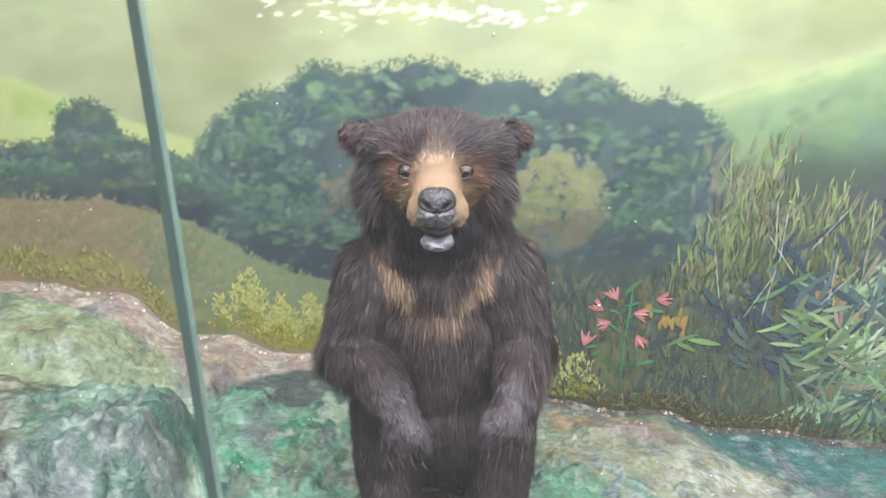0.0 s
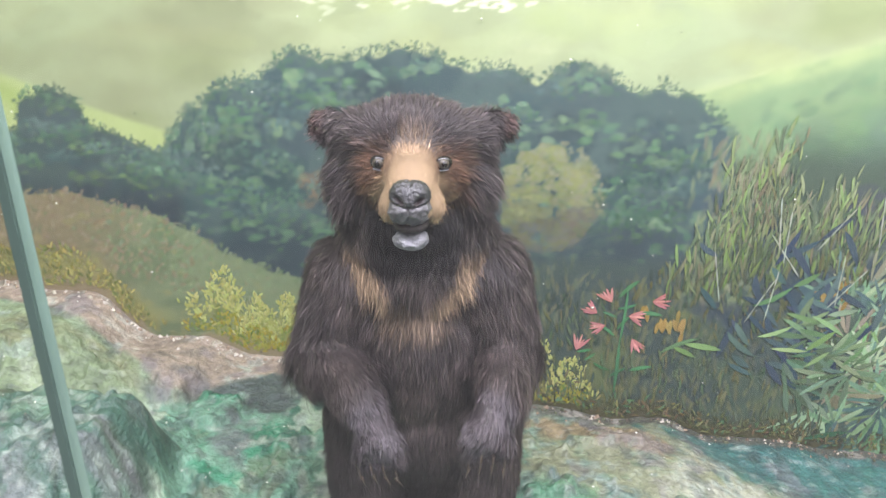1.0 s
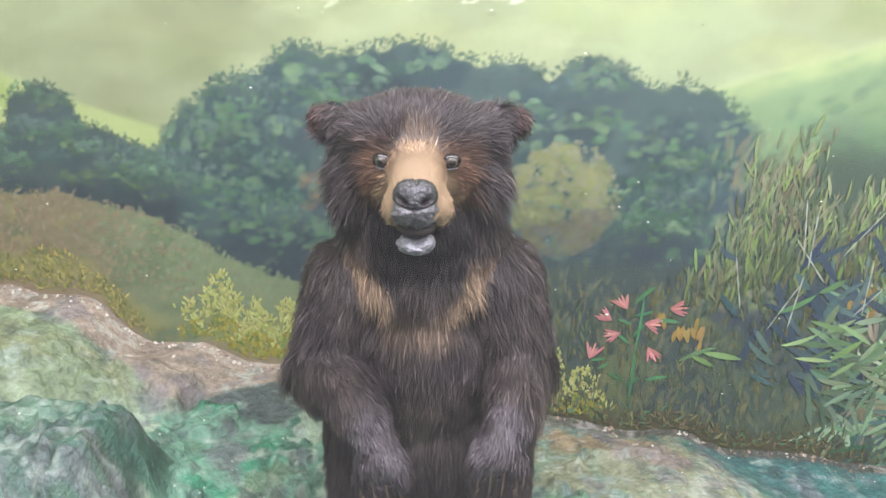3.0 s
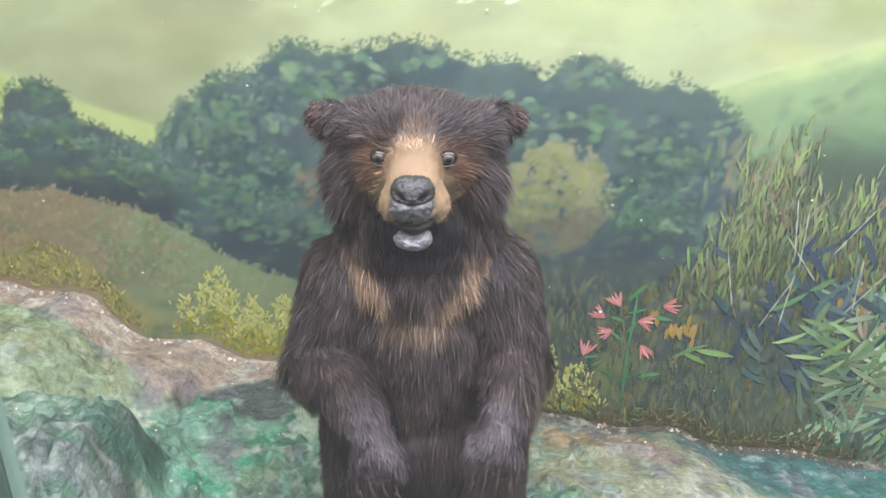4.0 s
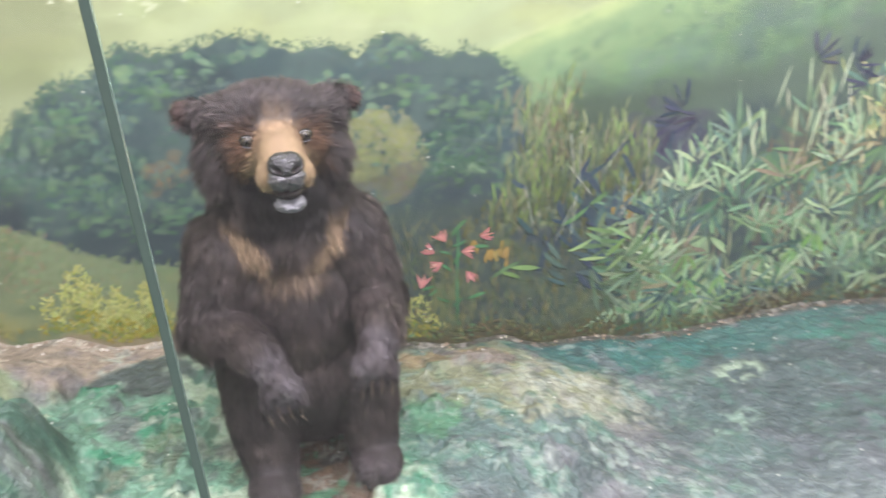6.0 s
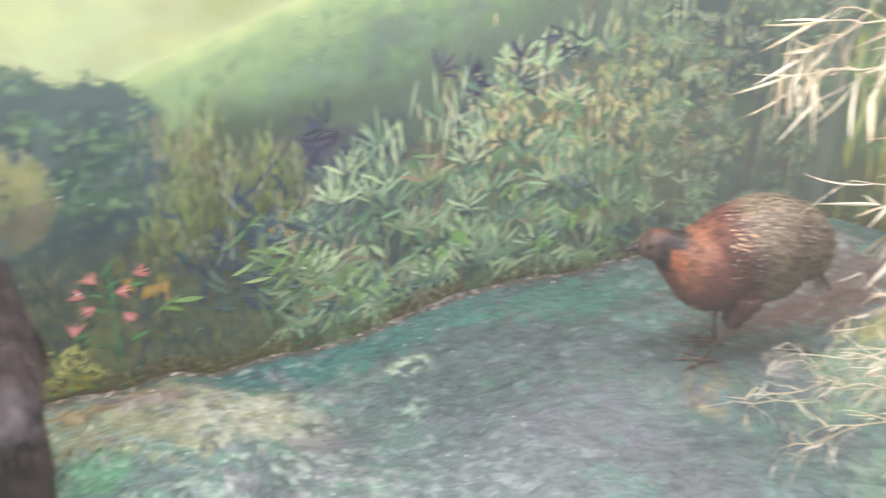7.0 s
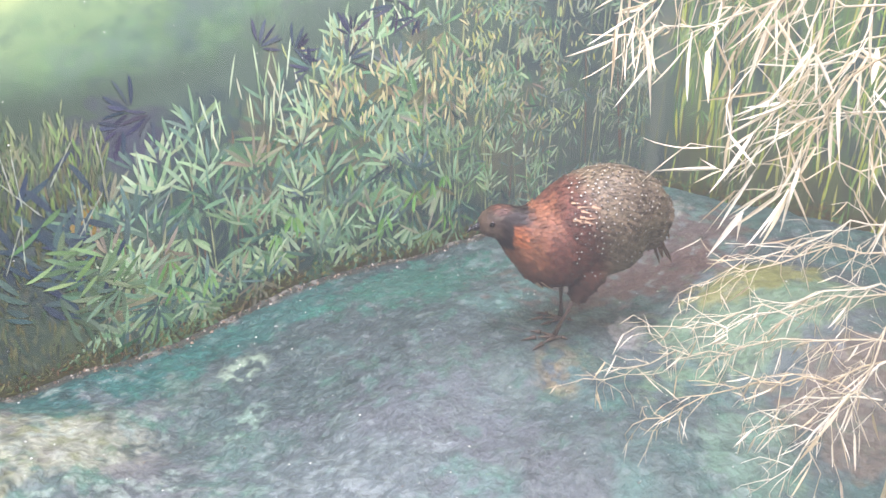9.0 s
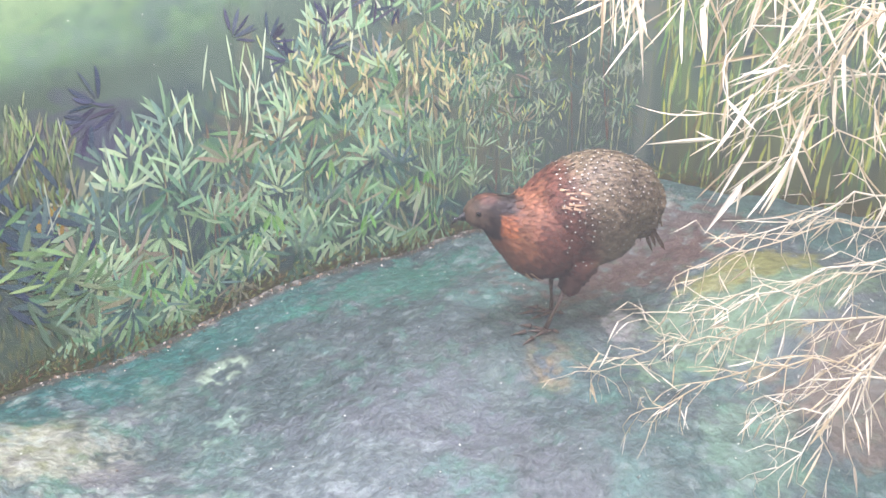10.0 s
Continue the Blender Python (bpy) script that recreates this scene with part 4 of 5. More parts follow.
class Gather:
    """Collects the pieces of one mesh with its colours and materials."""

    def __init__(self):
        self.v, self.f, self.c, self.m, self.n = [], [], [], [], 0

    def add(self, v, f, colour, slot):
        v = np.asarray(v, float)
        self.v.append(v)
        self.f.extend([[i + self.n for i in g] for g in f])
        self.c.append(np.broadcast_to(np.asarray(colour, float), (len(v), 3)))
        self.m.extend([slot] * len(f))
        self.n += len(v)

    def make(self, name, materials, smooth=True):
        return mesh_object(name, np.concatenate(self.v), self.f, materials, paint=np.concatenate(self.c), smooth=smooth, index=self.m)


def worked_ball(centre, radii, turn, shape, rows=44, cols=64):
    """A finely meshed oval whose surface is moved along its normal by shape(x, z, front), in units of its own radii."""
    v, f = [], []
    m = pose(*centre, *turn) @ Matrix.Diagonal((*radii, 1))
    for r in range(rows + 1):
        for c in range(cols):
            a, b = math.pi * r / rows, 2 * math.pi * c / cols
            v.append((math.sin(a) * math.cos(b), math.sin(a) * math.sin(b), math.cos(a)))
    v = np.array(v)
    v = v * (1 + shape(v[:, 0], v[:, 2], v[:, 1] < 0.1)[:, None])
    for r in range(rows):
        for c in range(cols):
            f.append([r * cols + c, (r + 1) * cols + c, (r + 1) * cols + (c + 1) % cols, r * cols + (c + 1) % cols])
    mm = np.array(m)
    return v @ mm[:3, :3].T + mm[:3, 3], f, v


def tufts(p, nn, way, length, width, lift, droop, per, spread, pull, rng):
    """Hairs in tufts: 'per' hairs stand round each root p and draw together towards the tuft's tip. Returns roots, vertices and faces."""
    n = len(p)
    d = unit(way - nn * np.sum(way * nn, 1, keepdims=True))
    side = unit(np.cross(d, nn))
    tip0 = p + unit(d + nn * lift[:, None]) * length[:, None]
    k = np.repeat(np.arange(n), per)
    off = rng.normal(0, 1, (len(k), 2)) * spread[k, None]
    root = p[k] + d[k] * off[:, :1] + side[k] * off[:, 1:] - nn[k] * 0.003
    dk = unit(d[k] + rng.normal(0, 0.14, (len(k), 3)) + nn[k] * (lift[k] * rng.uniform(0.5, 1.5, len(k)))[:, None])
    L = (length[k] * rng.uniform(0.6, 1.25, len(k)))[:, None]
    tip = root + dk * L + np.array([0, 0, -1.0]) * (droop[k][:, None] * L)
    tip = tip + (tip0[k] - tip) * (pull * rng.uniform(0.5, 1.2, (len(k), 1)))
    mid = (root + tip) / 2 + nn[k] * L * 0.13
    sk = unit(side[k] + rng.normal(0, 0.25, (len(k), 3)))
    w = (width[k] * rng.uniform(0.7, 1.3, len(k)))[:, None] * 0.5
    v = np.stack([root - sk * w, root + sk * w, mid + sk * w * 0.85, mid - sk * w * 0.85, tip], 1)
    i = np.arange(len(k))[:, None] * 5
    return k, root, v.reshape(-1, 3), (i + np.array([[0, 1, 2, 3]])).tolist() + (i + np.array([[3, 2, 4]])).tolist()


def bear():
    rng = np.random.RandomState(8)
    arms = [[(-0.132, 1.47, 0.655), (-0.186, 1.43, 0.510), (-0.118, 1.315, 0.508), (-0.092, 1.283, 0.494)],
            [(0.112, 1.47, 0.665), (0.160, 1.43, 0.535), (0.148, 1.335, 0.512), (0.140, 1.305, 0.494)]]
    # each paw hangs from its wrist: wrist, knuckles, then the run of the toes
    paws = [((-0.092, 1.283, 0.494), (-0.066, 1.252, 0.446)), ((0.140, 1.305, 0.494), (0.122, 1.272, 0.455))]
    legs = [[(-0.095, 1.46, 0.36), (-0.112, 1.42, 0.25), (-0.104, 1.37, 0.155)], [(0.100, 1.47, 0.36), (0.122, 1.43, 0.25), (0.126, 1.40, 0.15)]]
    blobs = [((-0.01, 1.49, 0.53), (0.160, 0.14, 0.22), (0, 0, 0)), ((-0.002, 1.50, 0.34), (0.168, 0.14, 0.15), (0, 0, 0)), ((0.004, 1.52, 0.24), (0.150, 0.11, 0.11), (0, 0, 0)),
             ((-0.012, 1.475, 0.68), (0.15, 0.115, 0.12), (0, 0, 0)), ((-0.014, 1.465, 0.78), (0.128, 0.10, 0.13), (0, 0, 0)),
             ((-0.018, 1.43, 0.930), (0.116, 0.10, 0.068), (0, 0, 0)), ((-0.018, 1.40, 0.895), (0.100, 0.085, 0.07), (0, 0, 0)),
             ((-0.105, 1.435, 0.868), (0.05, 0.055, 0.085), (0, 8, 0)), ((0.070, 1.435, 0.870), (0.05, 0.055, 0.085), (0, -8, 0)),
             ((-0.156, 1.445, 0.952), (0.040, 0.016, 0.026), (0, 12, 0)), ((0.118, 1.445, 0.954), (0.040, 0.016, 0.028), (0, -12, 0)), ((-0.108, 1.44, 0.928), (0.05, 0.05, 0.048), (0, 0, 0)), ((0.073, 1.44, 0.930), (0.05, 0.05, 0.048), (0, 0, 0)),
             ((-0.012, 1.30, 0.838), (0.032, 0.05, 0.016), (8, 0, 0)),
             ((-0.108, 1.33, 0.140), (0.056, 0.075, 0.045), (0, 0, 8)), ((0.126, 1.36, 0.135), (0.058, 0.078, 0.045), (0, 0, -6))]
    blobs += [((-0.010, 1.226, 0.870), (0.034, 0.020, 0.020), (0, 0, 0)), ((-0.012, 1.475, 0.735), (0.148, 0.11, 0.10), (0, 0, 0)), ((-0.044, 1.275, 0.866), (0.018, 0.036, 0.028), (0, 0, 0)), ((0.024, 1.273, 0.867), (0.018, 0.036, 0.028), (0, 0, 0))]
    blobs += chain([(-0.016, 1.385, 0.914), (-0.012, 1.30, 0.898), (-0.010, 1.250, 0.882)], [0.048, 0.043, 0.036])
    for a in arms:
        blobs += chain(a, [0.086, 0.062, 0.043, 0.036])
    for wrist, knuckle in paws:
        blobs += chain([wrist, knuckle], [0.034, 0.034])
        for k in (-1.5, -0.5, 0.5, 1.5):
            blobs.append(((knuckle[0] + 0.021 * k, knuckle[1] - 0.006, knuckle[2] - 0.010 - 0.004 * abs(k)), (0.0135, 0.020, 0.032), (-12, 0, 0)))
    for a in legs:
        blobs += chain(a, [0.10, 0.074, 0.056])
    v, n, t = lumps_to_mesh(blobs, 0.0058, 6)

    def paw_of(p):
        out = np.zeros(len(p))
        for wrist, knuckle in paws:
            d = np.linalg.norm((p - (np.array(wrist) * 0.3 + np.array(knuckle) * 0.7)) / np.array([1.0, 1.0, 1.15]), axis=1)
            out = np.maximum(out, 1 - step(d, 0.042, 0.072))
        for cx, cy, cz in ((-0.108, 1.33, 0.14), (0.126, 1.36, 0.135)):
            out = np.maximum(out, 0.8 * (1 - step(np.linalg.norm(p - np.array([cx, cy, cz]), axis=1), 0.05, 0.09)))
        return out

    def regions(p):
        x, y, z = p[:, 0] + 0.014, p[:, 1], p[:, 2]
        ax = np.abs(x) + 0.012 * fbm(x * 45 + y * 30, z * 45, 3)
        front = 1 - step(y, 1.37, 1.43)
        # pale bridge that widens down to the muzzle and thins out on the brow
        half = np.interp(z, (0.84, 0.885, 0.915, 0.945, 0.985), (0.060, 0.052, 0.036, 0.026, 0.016))
        blaze = (1 - step(ax, half * 0.75, half * 1.35)) * step(z, 0.838, 0.85) * (1 - step(z, 0.915, 0.985)) * front
        rust = (1 - step(ax, 0.062, 0.100)) * step(z, 0.830, 0.87) * (1 - step(z, 0.915, 0.955)) * (1 - step(y, 1.39, 1.44))
        arc = np.abs(np.abs(x) - 0.030 - 0.64 * (z - 0.63)) + 0.03 * fbm(x * 30, z * 30, 9)
        bib = (1 - step(arc, 0.008, 0.030)) * step(z, 0.60, 0.63) * (1 - step(z, 0.725, 0.765)) * (1 - step(y, 1.44, 1.48))
        low = (1 - step(np.abs(z - 0.628) + 0.03 * fbm(x * 40, z * 40, 10), 0.010, 0.036)) * (1 - step(np.abs(x), 0.04, 0.07)) * (1 - step(y, 1.42, 1.46))
        bib = np.maximum(bib * (0.5 + 0.5 * step(z, 0.63, 0.70)), 0.45 * low)
        return blaze, rust, bib

    def bare_skin(p):
        x, y, z = np.abs(p[:, 0] + 0.010), p[:, 1], p[:, 2]
        eyes = (np.hypot(p[:, 0] + 0.0672, z - 0.917) < 0.0115) | (np.hypot(p[:, 0] - 0.0367, z - 0.919) < 0.0115)
        return ((x < 0.036) & (y < 1.245) & (z > 0.840) & (z < 0.922)) | (eyes & (y < 1.36))

    def colours(p, shade):
        blaze, rust, bib = regions(p)
        paw = paw_of(p)
        c = np.tile(lin((53, 47, 46)), (len(p), 1))
        blotch = fbm(p[:, 0] * 9, p[:, 2] * 7 + p[:, 1] * 5, 15)
        c = c + (lin((70, 61, 57)) - c) * (np.clip(0.35 + 2.2 * blotch, 0, 0.9) * (1 - step(p[:, 2], 0.78, 0.9)))[:, None]
        c = c + (lin((84, 78, 84)) - c) * (paw * 0.28)[:, None]
        # shade under the chin put into the throat's fur colour
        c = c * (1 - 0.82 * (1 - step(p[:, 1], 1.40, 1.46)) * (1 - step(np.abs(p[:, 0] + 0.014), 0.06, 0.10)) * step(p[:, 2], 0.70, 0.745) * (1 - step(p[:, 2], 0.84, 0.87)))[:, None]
        c = c + (lin((96, 68, 48)) - c) * (rust * 0.85)[:, None]
        c = c + (lin((152, 128, 100)) - c) * (blaze * (1 - 0.6 * step(p[:, 2], 0.925, 0.975)))[:, None]
        c = c + (lin((142, 120, 96)) - c) * (bib * 0.78)[:, None]
        ear = step(np.abs(p[:, 0] + 0.02), 0.135, 0.16) * step(p[:, 2], 0.93, 0.95)
        c = c + (lin((78, 58, 52)) - c) * (ear * 0.7)[:, None]
        return c * shade[:, None]

    g = Gather()
    inner = v[t].mean(1)
    covered = (np.abs(inner[:, 0] + 0.010) < 0.026) & (inner[:, 1] < 1.228) & (inner[:, 2] > 0.84)
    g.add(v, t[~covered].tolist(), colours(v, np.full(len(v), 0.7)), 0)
    # fur, in tufts
    p, nn = sample_skin(v, n, t, 15000, rng)
    keep = ~bare_skin(p)
    p, nn = p[keep], nn[keep]
    count = len(p)
    blaze, rust, bib = regions(p)
    paw = paw_of(p)
    z = p[:, 2]
    ax = np.abs(p[:, 0] + 0.014)
    way = np.tile(np.array([0.0, -0.1, -1.0]), (count, 1))
    head = step(z, 0.80, 0.86)[:, None]
    away = unit(p - np.array([-0.012, 1.24, 0.90]))
    away[:, 2] -= 0.9 * step(ax, 0.07, 0.12) * (1 - step(z, 0.92, 0.96)) + 0.2 * (1 - step(z, 0.90, 0.97))
    way = way * (1 - head) + away * head
    lobe = (ax > 0.115) & (z > 0.925)
    way[lobe] = np.stack([np.sign(p[lobe, 0] + 0.02) * 0.7, np.full(lobe.sum(), -0.2), np.full(lobe.sum(), -0.55)], 1)
    reach = np.full(count, 9.0)
    for a in [arm + [paw_run[1]] for arm, paw_run in zip(arms, paws)]:
        for q0, q1 in zip(a, a[1:]):
            q0, q1 = np.array(q0), np.array(q1)
            f = np.clip(((p - q0) @ (q1 - q0)) / ((q1 - q0) @ (q1 - q0)), 0, 1)
            d = np.linalg.norm(p - q0 - f[:, None] * (q1 - q0), axis=1)
            hit = (d < reach) & (d < 0.085)
            way[hit] = unit(q1 - q0) + np.array([0, 0, -0.5])
            reach = np.minimum(reach, d)
    swirl = np.stack([fbm(p[:, 0] * 14, z * 14, 23), 0 * z, 0.6 * fbm(p[:, 0] * 14, z * 14, 27)], 1)
    way = way + rng.normal(0, 0.20, (count, 3)) + 1.3 * swirl * (1 - 0.7 * blaze[:, None])
    length = 0.024 + 0.006 * step(z, 0.45, 0.6)
    length = length + 0.014 * step(ax, 0.085, 0.12) * step(z, 0.78, 0.83) * (1 - step(z, 0.90, 0.93)) + 0.010 * bib
    length = length * (1 - 0.5 * rust) * (1 - 0.6 * blaze) * (1 - 0.42 * paw)
    length = np.where((p[:, 1] < 1.30) & (z > 0.8), 0.0075, length)
    length = length + 0.026 * step(ax, 0.16, 0.2) * step(z, 0.42, 0.46) * (1 - step(z, 0.52, 0.58))
    length = np.where((ax > 0.13) & (z > 0.938), 0.017, length)
    length = length * (1 - 0.3 * (1 - step(z, 0.2, 0.3))) * rng.uniform(0.75, 1.3, count)
    clump = fbm(p[:, 0] * 30 + p[:, 1] * 21, z * 30, 19, 3)
    lift = (0.24 * rng.uniform(0.4, 1.7, count) + 0.4 * clump + 0.08 * head[:, 0]) * (1 - 0.7 * blaze)
    lift = np.where(lobe, 0.25, lift)
    short = np.clip(length / 0.03, 0.2, 1.0)
    per = 19
    k, root, hv, hf = tufts(p, nn, way, length, 0.0012 - 0.0004 * np.maximum(blaze, rust), lift, 0.18 * short, per, 0.0062 + 0 * short, 0.28 * short[np.repeat(np.arange(count), per)][:, None], rng)
    tone = rng.uniform(0.75, 1.25, count) * (1 + 0.8 * clump)
    shade = tone[k] * rng.uniform(0.6, 1.45, len(k))
    shade = np.where(rng.rand(len(k)) < 0.07 * (1 - blaze[k]), shade * 2.6, shade)
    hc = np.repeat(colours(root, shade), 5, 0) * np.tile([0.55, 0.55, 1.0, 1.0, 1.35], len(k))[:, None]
    # pale, worn tips on the paws and wrists
    grey = np.repeat(step(fbm(root[:, 0] * 20, root[:, 2] * 20, 33), -0.1, 0.2) * paw_of(root) * 0.42, 5) * np.tile([0, 0, 0.5, 0.5, 1.0], len(k))
    hc = hc + (lin((140, 134, 140)) - hc) * grey[:, None]
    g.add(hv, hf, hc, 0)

    # nose pad with nostrils, wrinkled lips and the open mouth
    def nose_shape(x, z, front):
        nostril = np.exp(-(((np.abs(x) - 0.52) / 0.17) ** 2 + ((z - 0.20 - 0.45 * (np.abs(x) - 0.5)) / 0.12) ** 2))
        groove = np.exp(-(x / 0.06) ** 2) * step(-z, -0.2, 0.1)
        crease = np.exp(-((z + 0.14 - 0.25 * x * x) / 0.07) ** 2)
        rough = fbm(x * 6 + 3, z * 6, 91, 4) * step(-z, 0.05, 0.3) * 0.34 + fbm(x * 15, z * 15, 92, 3) * 0.10
        square = 0.16 * np.abs(x * z) * 2 + 0.05 * step(z, 0.3, 0.7)
        return np.where(front, -0.38 * nostril - 0.12 * groove - 0.13 * crease + rough + square, 0.0)

    nv, nf, nu = worked_ball((-0.010, 1.227, 0.8855), (0.0305, 0.027, 0.0325), (-10, 0, 0), nose_shape, 60, 84)
    ball_u = unit(nu)[np.array(nf)].mean(1)
    hole = (ball_u[:, 1] < 0) & (((np.abs(ball_u[:, 0]) - 0.50) / 0.24) ** 2 + ((ball_u[:, 2] - 0.18 - 0.45 * (np.abs(ball_u[:, 0]) - 0.5)) / 0.15) ** 2 < 1)
    low = (ball_u[:, 2] < -0.16 + 0.25 * ball_u[:, 0] ** 2) & ~hole
    g.add(nv, [f for f, h, k in zip(nf, hole, low) if not (h or k)], lin((60, 58, 58)), 1)
    g.add(nv, [f for f, k in zip(nf, low) if k], lin((90, 88, 88)), 8)
    g.add(nv, [f for f, h in zip(nf, hole) if h], lin((14, 12, 12)), 3)

    def lip_shape(x, z, front):
        return 0.30 * fbm(x * 4 + 9, z * 4, 95, 4) + 0.14 * fbm(x * 12, z * 12, 96, 3) - 0.25 * np.exp(-(x / 0.4) ** 2) * step(z, 0.2, 0.8)

    lv, lf, lu = worked_ball((-0.008, 1.229, 0.828), (0.0265, 0.024, 0.0140), (14, 0, 0), lip_shape, 36, 52)
    g.add(lv, lf, lin((120, 118, 120)), 2)
    g.add(*oval((-0.009, 1.244, 0.848), (0.0275, 0.036, 0.0125)), lin((60, 30, 28)), 3)
    # deep-set glass eyes with dark rims
    for ex, ey, ez in ((-0.0672, 1.3315, 0.917), (0.0367, 1.3285, 0.919)):
        sx = -1 if ex < 0 else 1
        g.add(*oval((ex, ey + 0.003, ez), (0.0150, 0.0085, 0.0118), (0, -10 * sx, 14 * sx)), lin((30, 24, 20)), 6)
        g.add(*oval((ex, ey - 0.0005, ez), (0.0100, 0.0080, 0.0088)), lin((60, 55, 45)), 5)
        g.add(*oval((ex + 0.0012 * sx, ey - 0.0050, ez), (0.0056, 0.0042, 0.0056)), lin((15, 12, 10)), 4)
        g.add(*oval((ex, ey - 0.0005, ez - 0.0102), (0.0100, 0.0060, 0.0013), (0, -6 * sx, 10 * sx)), lin((110, 104, 98)), 2)
    # long curved claws
    for (wrist, knuckle), lean in ((paws[0], 14), (paws[1], -4)):
        for k in (-1.5, -0.5, 0.5, 1.5):
            x, y, zc = knuckle[0] + 0.021 * k, knuckle[1] - 0.024, knuckle[2] - 0.046 - 0.004 * abs(k)
            turn_y = -lean - 4 * k
            g.add(*extra(spike, pose(x, y, zc, 180 - 14, turn_y, 0) @ Matrix.Diagonal((0.0032, 0.0032, 0.034, 1))), lin((110, 92, 74)), 7)
            g.add(*extra(spike, pose(x + 0.026 * math.sin(math.radians(lean)), y + 0.003, zc - 0.022, 180 + 10, turn_y * 1.6, 0) @ Matrix.Diagonal((0.0026, 0.0026, 0.026, 1))), lin((110, 92, 74)), 7)
    for cx, cy, cz in ((-0.108, 1.252, 0.118), (0.126, 1.280, 0.11)):
        for k in range(5):
            g.add(*extra(spike, pose(cx + (k - 2) * 0.020, cy - 0.008 + 0.006 * abs(k - 2), cz, 115, 0, 0) @ Matrix.Diagonal((0.0045, 0.0045, 0.04, 1))), lin((90, 76, 64)), 7)
    ob = g.make("mounted_bear", [M_FUR, M_NOSE, M_LIP, M_MOUTH, M_EYE, M_IRIS, M_EYE, M_HORN, M_MUZZLE])
    return tagged(ob, "stuffed dark brown bear standing upright with tan muzzle and chest band", "taxidermy bear")


bear()


def pheasant():
    rng = np.random.RandomState(12)
    base = np.array([1.985, 0.983, 0.0])
    fwd = unit(np.array([-0.653 * 0.95 - 0.757 * 0.22, 0.757 * 0.95 - 0.653 * 0.22, 0]))
    turn = math.degrees(math.atan2(fwd[1], fwd[0]))
    frame_m = pose(*base, 0, 0, turn)

    def world_point(p):
        return tuple(frame_m @ Vector(p))

    blobs = [((-0.035, 0.0, 0.425), (0.20, 0.135, 0.145), (0, 24, turn)), ((0.075, 0, 0.365), (0.125, 0.12, 0.13), (0, 30, turn)),
             ((-0.15, 0, 0.46), (0.10, 0.10, 0.10), (0, 20, turn)), ((-0.05, 0, 0.360), (0.15, 0.118, 0.092), (0, -4, turn)), ((-0.215, 0, 0.41), (0.055, 0.07, 0.09), (0, -20, turn))]
    blobs = [(world_point(c), r, a) for c, r, a in blobs]
    blobs += chain([world_point((0.13, 0, 0.38)), world_point((0.175, 0, 0.405)), world_point((0.215, 0.0, 0.432))], [0.092, 0.066, 0.050])
    blobs += [(world_point((0.238, 0, 0.440)), (0.060, 0.044, 0.046), (0, 14, turn))]
    for sy in (-1, 1):
        blobs += chain([world_point((-0.02, 0.055 * sy, 0.29)), world_point((0.005, 0.058 * sy, 0.225))], [0.048, 0.028])
    v, n, t = lumps_to_mesh(blobs, 0.008, 5)
    inv = np.array(frame_m.inverted())

    def colours(p, rng):
        q = p @ inv[:3, :3].T + inv[:3, 3]
        x, z = q[:, 0], q[:, 2]
        k = fbm(x * 25, z * 25 + q[:, 1] * 20, 6)
        c = np.tile(lin((108, 94, 74)), (len(p), 1))
        rust = step(x + 0.35 * (0.45 - z) + 0.05 * k, -0.035, 0.05)
        c = c + (lin((96, 58, 46)) - c) * rust[:, None]
        orange = step(x + 0.10 * k, 0.085, 0.15)
        c = c + (lin((130, 84, 58)) - c) * (orange * 0.8)[:, None]
        grey = (1 - step(z + 0.05 * k, 0.25, 0.32))
        c = c + (lin((74, 50, 40)) - c) * grey[:, None]
        head = step(x + 0.04 * k + 0.5 * (z - 0.42), 0.172, 0.195) * step(z, 0.36, 0.38)
        c = c + (lin((46, 36, 32)) - c) * head[:, None]
        crown = head * step(z + 0.03 * k, 0.462, 0.474) * step(x, 0.20, 0.22)
        c = c + (lin((92, 62, 50)) - c) * crown[:, None]
        face = head * step(x + 0.08 * k, 0.235, 0.265) * (1 - crown)
        c = c + (lin((108, 90, 76)) - c) * face[:, None]
        throat = step(x, 0.17, 0.18) * (1 - step(x, 0.205, 0.215)) * step(z, 0.38, 0.395) * (1 - step(z, 0.435, 0.45))
        c = c + (lin((150, 88, 54)) - c) * throat[:, None]
        return c, q

    g = Gather()
    c, q = colours(v, rng)
    g.add(v, t.tolist(), c * 0.7, 0)
    count = 17000
    p, nn = sample_skin(v, n, t, count, rng)
    c, q = colours(p, rng)
    way = np.tile(-fwd + np.array([0, 0, -0.35]), (count, 1)) + rng.normal(0, 0.18, (count, 3))
    small = step(q[:, 0], 0.16, 0.21)
    length = (0.021 * (1 - small) + 0.010 * small) * rng.uniform(0.7, 1.3, count)
    width = length * rng.uniform(0.34, 0.5, count)
    d = unit(way - nn * np.sum(way * nn, 1, keepdims=True))
    side = np.cross(d, nn)
    L, w = length[:, None], width[:, None]
    lift = np.where(rng.rand(count) < 0.12, rng.uniform(0.22, 0.36, count), rng.uniform(0.06, 0.22, count))[:, None]
    a = p - d * L * 0.3
    fv = np.stack([a, a + d * L * 0.4 + side * w * 0.5 + nn * L * lift * 0.7, a + d * L * 0.85 + side * w * 0.36 + nn * L * lift, a + d * L + nn * L * lift, a + d * L * 0.85 - side * w * 0.36 + nn * L * lift, a + d * L * 0.4 - side * w * 0.5 + nn * L * lift * 0.7], 1)
    i = np.arange(count)[:, None] * 6
